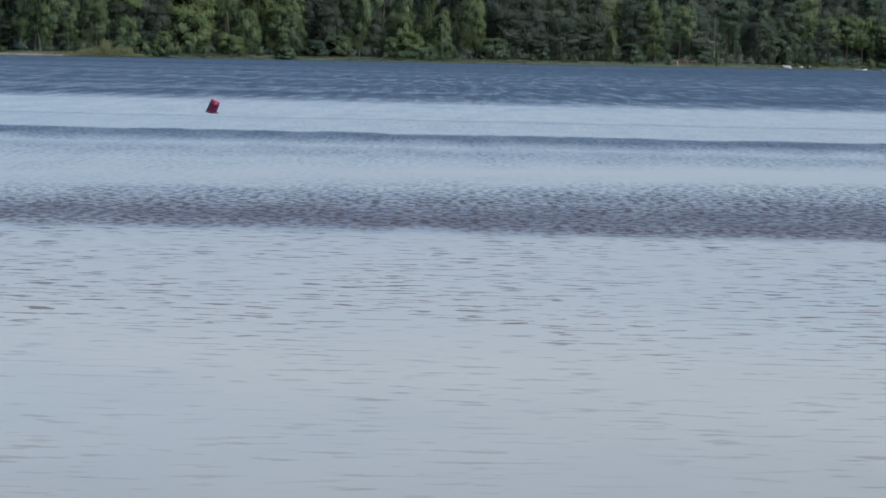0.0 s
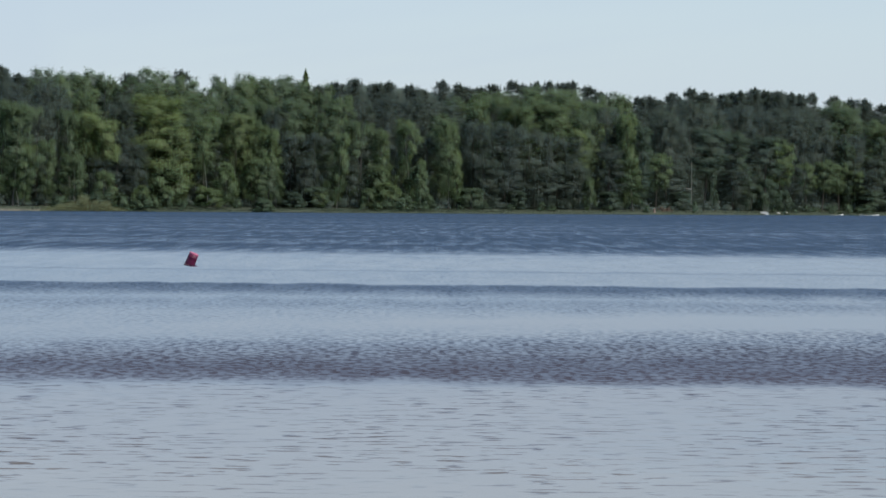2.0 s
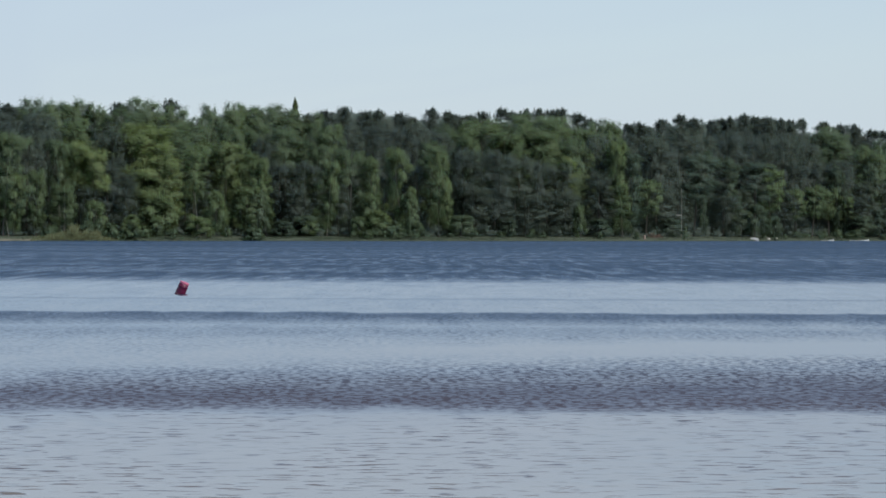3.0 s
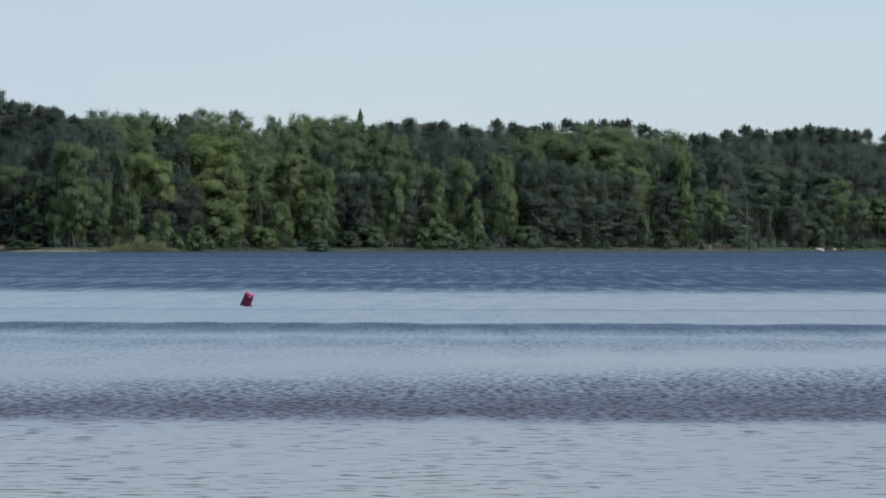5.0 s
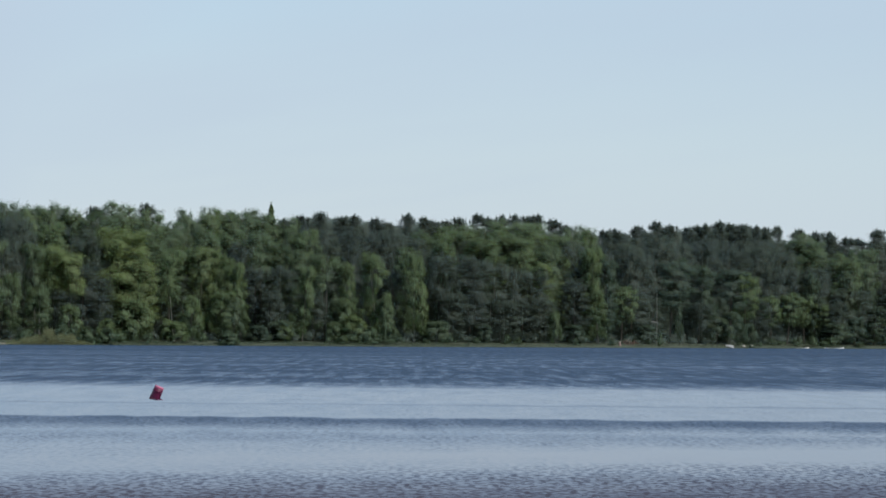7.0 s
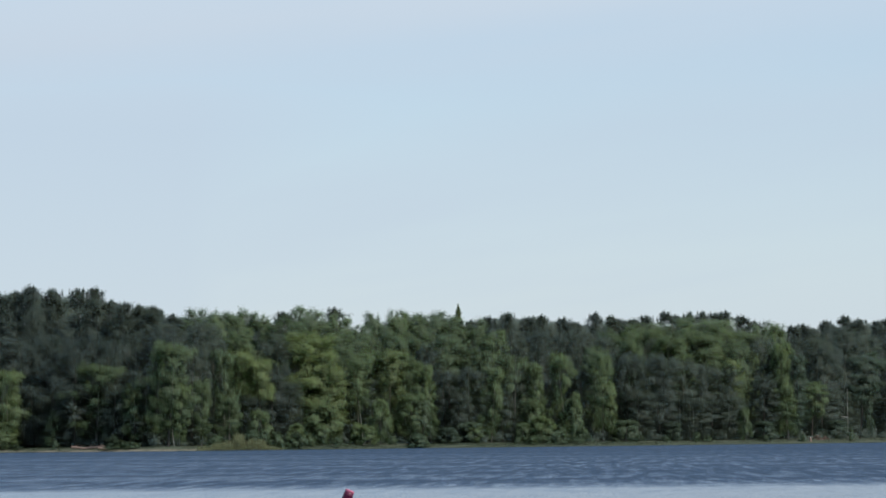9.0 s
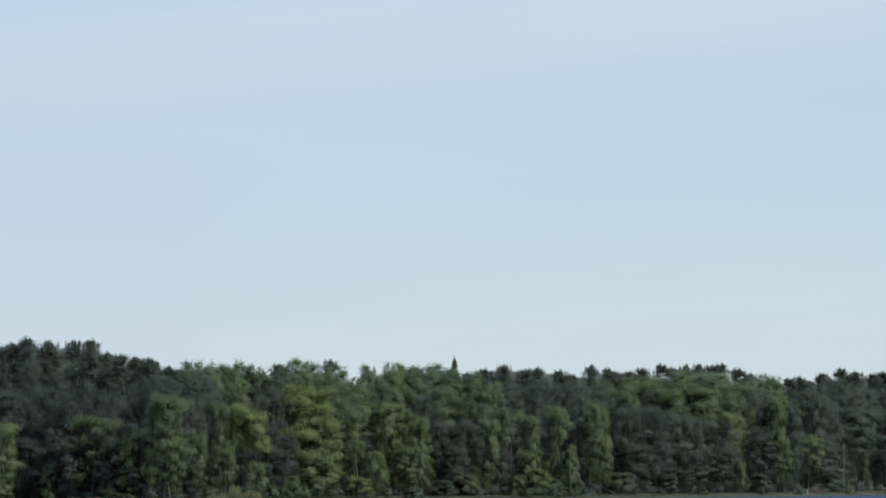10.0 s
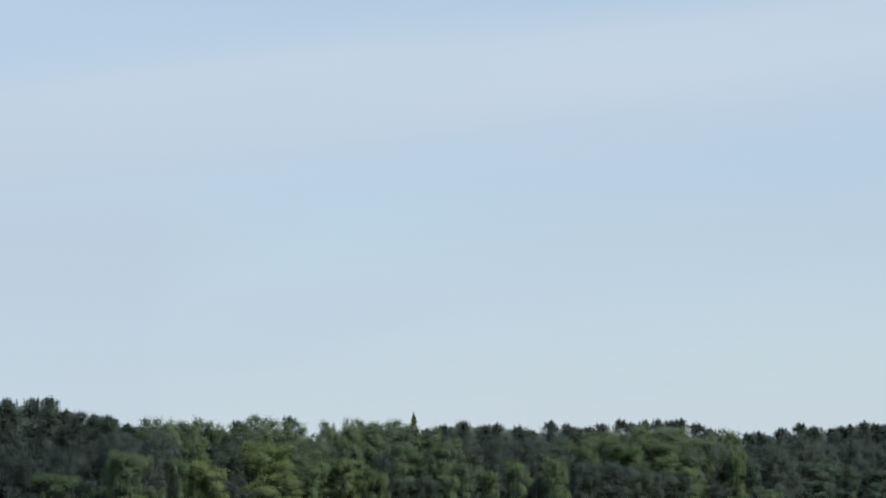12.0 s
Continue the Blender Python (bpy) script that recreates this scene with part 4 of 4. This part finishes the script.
def buoy():
    root = new("buoy")
    root.matrix_basis = pose(-6.40, 95.4, -0.015) @ pose(0, 0, 0, 11, 20, 20) @ Matrix.Diagonal((0.86, 0.86, 0.90, 1))
    v, f = lathe([(0.150, -0.10), (0.160, -0.085), (0.160, 0.045)])
    piece("base", mesh_of("base", v, f, BUOY_DARK, True), root, "dark foot")
    v, f = lathe([(0.157, 0.044), (0.160, 0.06), (0.155, 0.14), (0.150, 0.24), (0.152, 0.25), (0.152, 0.265), (0.148, 0.275), (0.145, 0.345)])
    body = piece("body", mesh_of("body", v, f, BUOY_RED, True), root)
    v, f = lathe([(0.150, 0.236), (0.1565, 0.243), (0.1565, 0.270), (0.150, 0.277)])
    piece("rib", mesh_of("rib", v, f, BUOY_RED, True), body)
    v, f = lathe([(0.144, 0.343), (0.148, 0.350), (0.147, 0.392), (0.140, 0.400), (0.060, 0.402), (0.030, 0.403)])
    piece("cap", mesh_of("cap", v, f, BUOY_TOP, True), root, "pink cap with the sunlight in its colour")
    v, f = tube([(0.0, 0, -0.09), (0.03, 0.02, -0.5), (0.0, 0.05, -1.2)], [0.008] * 3, 6)
    piece("mooring_rope", mesh_of("mooring_rope", v, f, ROPE, True), root, "wet mooring rope under the water")
    tagged(root, "red plastic can buoy leaning on the calm lake", "buoy")


def rowing_boat(x, s, turn, length=3.2, beam=1.25, z=None, roll=0.0, label="white rowing boat drawn up on the far bank"):
    root = new("rowing_boat")
    y = shore(x) + s
    root.matrix_basis = pose(x, y, land(x, y) if z is None else z, roll, 0, turn)
    n, m = 14, 9
    outer, inner = [], []
    for k in range(n):
        q = k / (n - 1)
        half = beam / 2 * (math.sin(math.pi * (0.30 + 0.70 * q) * 1.0) ** 0.75 if q < 0.999 else 0.03)
        top = 0.42 + 0.16 * (2 * q - 0.8) ** 2
        keel = 0.02 + 0.25 * q ** 5
        for i in range(m):
            w = (i / (m - 1) - 0.5) * 2
            zz = keel + (top - keel) * abs(w) ** 2.2
            outer.append((length * (q - 0.5), half * math.copysign(abs(w) ** 0.75, w), zz))
            inner.append((length * (q - 0.5) * 0.985, half * 0.95 * math.copysign(abs(w) ** 0.75, w), zz + 0.03 * (1 - abs(w))))
    faces = []
    for k in range(n - 1):
        for i in range(m - 1):
            a = k * m + i
            faces.append((a, a + 1, a + m + 1, a + m))
    o = len(outer)
    faces2 = [tuple(reversed([i + o for i in q])) for q in faces]
    rim = []
    for k in range(n - 1):
        for i in (0, m - 1):
            a = k * m + i
            rim.append((a, a + m, a + m + o, a + o))
    rim.append(tuple(range(m)))
    hull = piece("hull", mesh_of("hull", outer + inner, faces + faces2 + rim, BOAT_PAINT, True), root)
    for i in (0, m - 1):
        v, f = tube([outer[k * m + i] for k in range(n)], [0.022] * n, 6)
        piece("gunwale", mesh_of("gunwale", v, f, BOAT_PAINT, True), hull)
    for q in (0.25, 0.55):
        bm = bmesh.new()
        bmesh.ops.create_cube(bm, size=1, matrix=Matrix.Translation((length * (q - 0.5), 0, 0.33)) @ Matrix.Diagonal((0.22, beam * 0.82, 0.03, 1)))
        part("thwart", bm, BOAT_TRIM, root, "brown wooden seat board")
    return tagged(root, label, "boat", "boats along the far bank")


def log(x, s, length, radius, turn, tilt):
    y = shore(x) + s
    rs = np.random.RandomState(int(abs(x) * 10))
    pts = [(length * (k / 5 - 0.5), rs.normal() * 0.05, rs.normal() * 0.04) for k in range(6)]
    root = new("driftwood_log")
    root.matrix_basis = pose(x, y, land(x, y) + radius * 0.8 + abs(math.sin(radians(tilt))) * length * 0.45, 0, tilt, turn)
    v, f = tube(pts, [radius * (1.1 - 0.1 * k) for k in range(6)], 9)
    trunk = piece("trunk", mesh_of("trunk", v, f, DEAD_WOOD, True), root)
    for k in (1, 2, 4):
        b = Vector(pts[k])
        v, f = tube([b, b + Vector((0.15, -0.15, 0.3)), b + Vector((0.35, -0.2, 0.45))], [radius * 0.4, radius * 0.3, radius * 0.12], 5)
        piece("branch_stub", mesh_of("branch_stub", v, f, DEAD_WOOD, True), trunk)
    tagged(root, "weathered grey driftwood log lying on the sandy bank", "log", "driftwood logs")


def stump(x, s):
    y = shore(x) + s
    root = new("tree_stump")
    root.location = (x, y, land(x, y) - 0.05)
    v, f = lathe([(0.34, 0.0), (0.25, 0.12), (0.21, 0.35), (0.20, 0.70)], 14)
    stem = piece("stem", mesh_of("stem", v, f, DEAD_WOOD, True), root)
    v, f = lathe([(0.205, 0.695), (0.20, 0.72), (0.02, 0.735)], 14)
    piece("cut_face", mesh_of("cut_face", v, f, BOAT_PAINT, True), stem, "pale fresh cut")
    tagged(root, "pale tree stump with a light cut top by the water", "stump")


def boulder(x, s, size, seed):
    y = shore(x) + s
    bm = bmesh.new()
    bmesh.ops.create_icosphere(bm, subdivisions=3, radius=1)
    for v in bm.verts:
        d = 1 + 0.35 * noise.noise(v.co * 1.3 + Vector((seed, 0, 0))) + 0.12 * noise.noise(v.co * 3.5)
        v.co = Vector((v.co.x * size, v.co.y * size * 0.8, v.co.z * size * 0.55)) * d
    me = bpy.data.meshes.new("boulder")
    bm.to_mesh(me)
    bm.free()
    me.materials.append(STONE)
    me.polygons.foreach_set("use_smooth", [True] * len(me.polygons))
    ob = new("boulder", me)
    ob.location = (x, y, land(x, y) + size * 0.25)
    tagged(ob, "pale weathered boulder at the water's edge", "rock", "rocks on the bank")


def dry_brush(x, s):
    """A heap of dead reddish twigs."""
    rs = np.random.RandomState(21)
    y = shore(x) + s
    root = new("brush_pile")
    root.location = (x, y, land(x, y))
    for k in range(26):
        a, r = rs.uniform(0, 6.28), rs.uniform(0.2, 1.5)
        p = Vector((r * math.cos(a), 0.6 * r * math.sin(a), 0.02))
        d = Vector((rs.normal() * 0.6, rs.normal() * 0.4, rs.uniform(0.35, 1.1)))
        v, f = tube([p, p + d * 0.5 + Vector((0, 0, 0.06)), p + d], [0.03, 0.02, 0.008], 4)
        piece("twig", mesh_of("twig", v, f, DEAD_WOOD, True), root)
    centres = [(rs.normal() * 0.8, rs.normal() * 0.4, rs.uniform(0.15, 0.7)) for _ in range(16)]
    piece("dead_leaves", leaf_mesh("dead_leaves", leaves(rs, centres, [(0.35, 0.3, 0.22)] * 16, 30, 0.10, 0.0, 0.5), DRY_LEAF), root, "reddish brown dead leaves")
    tagged(root, "reddish dry brush pile beside the stump on the bank", "brush pile")


STONE = rough_material("pale_stone", (0.26, 0.25, 0.23), (0.50, 0.48, 0.44), 3.0, 0.85, 0.5)

woods_behind()
bank()
bare_birch(-35.0, 6.5, 7.0, -0.10, [])
bare_birch(15.7, 8.5, 7.0, 0.0, [])
# pole with a small white sign, shaped as a bare trunk with a limb
bare_birch(45.9, 4.4, 9.0, 0.0, [(4.0, -1.1, 0.15)])
bare_birch(18.0, 8.0, 5.6, 0.01, [])
bare_birch(-61.9, 4.5, 2.8, -0.16, [])
buoy()
rowing_boat(60.6, 0.9, -62, 2.6, 1.2, 0.62, 172, "white rowing boat lying upturned on the far bank")
rowing_boat(76.1, -1.2, 4, 2.6, 0.9, -0.42, 0.0, "low white rowing boat moored at the bank")
rowing_boat(82.6, -1.5, -3, 3.6, 1.0, -0.38, 0.0, "low white rowing boat moored at the bank")
boulder(63.4, 1.2, 0.45, 2)
boulder(65.2, 1.8, 0.35, 5)
dry_brush(40.6, 3.0)
stump(38.5, 2.2)
log(-76.2, 1.6, 3.4, 0.20, 12, 4)
log(-74.0, 1.9, 2.8, 0.18, -25, -8)
log(-72.6, 1.2, 2.4, 0.18, 40, 6)
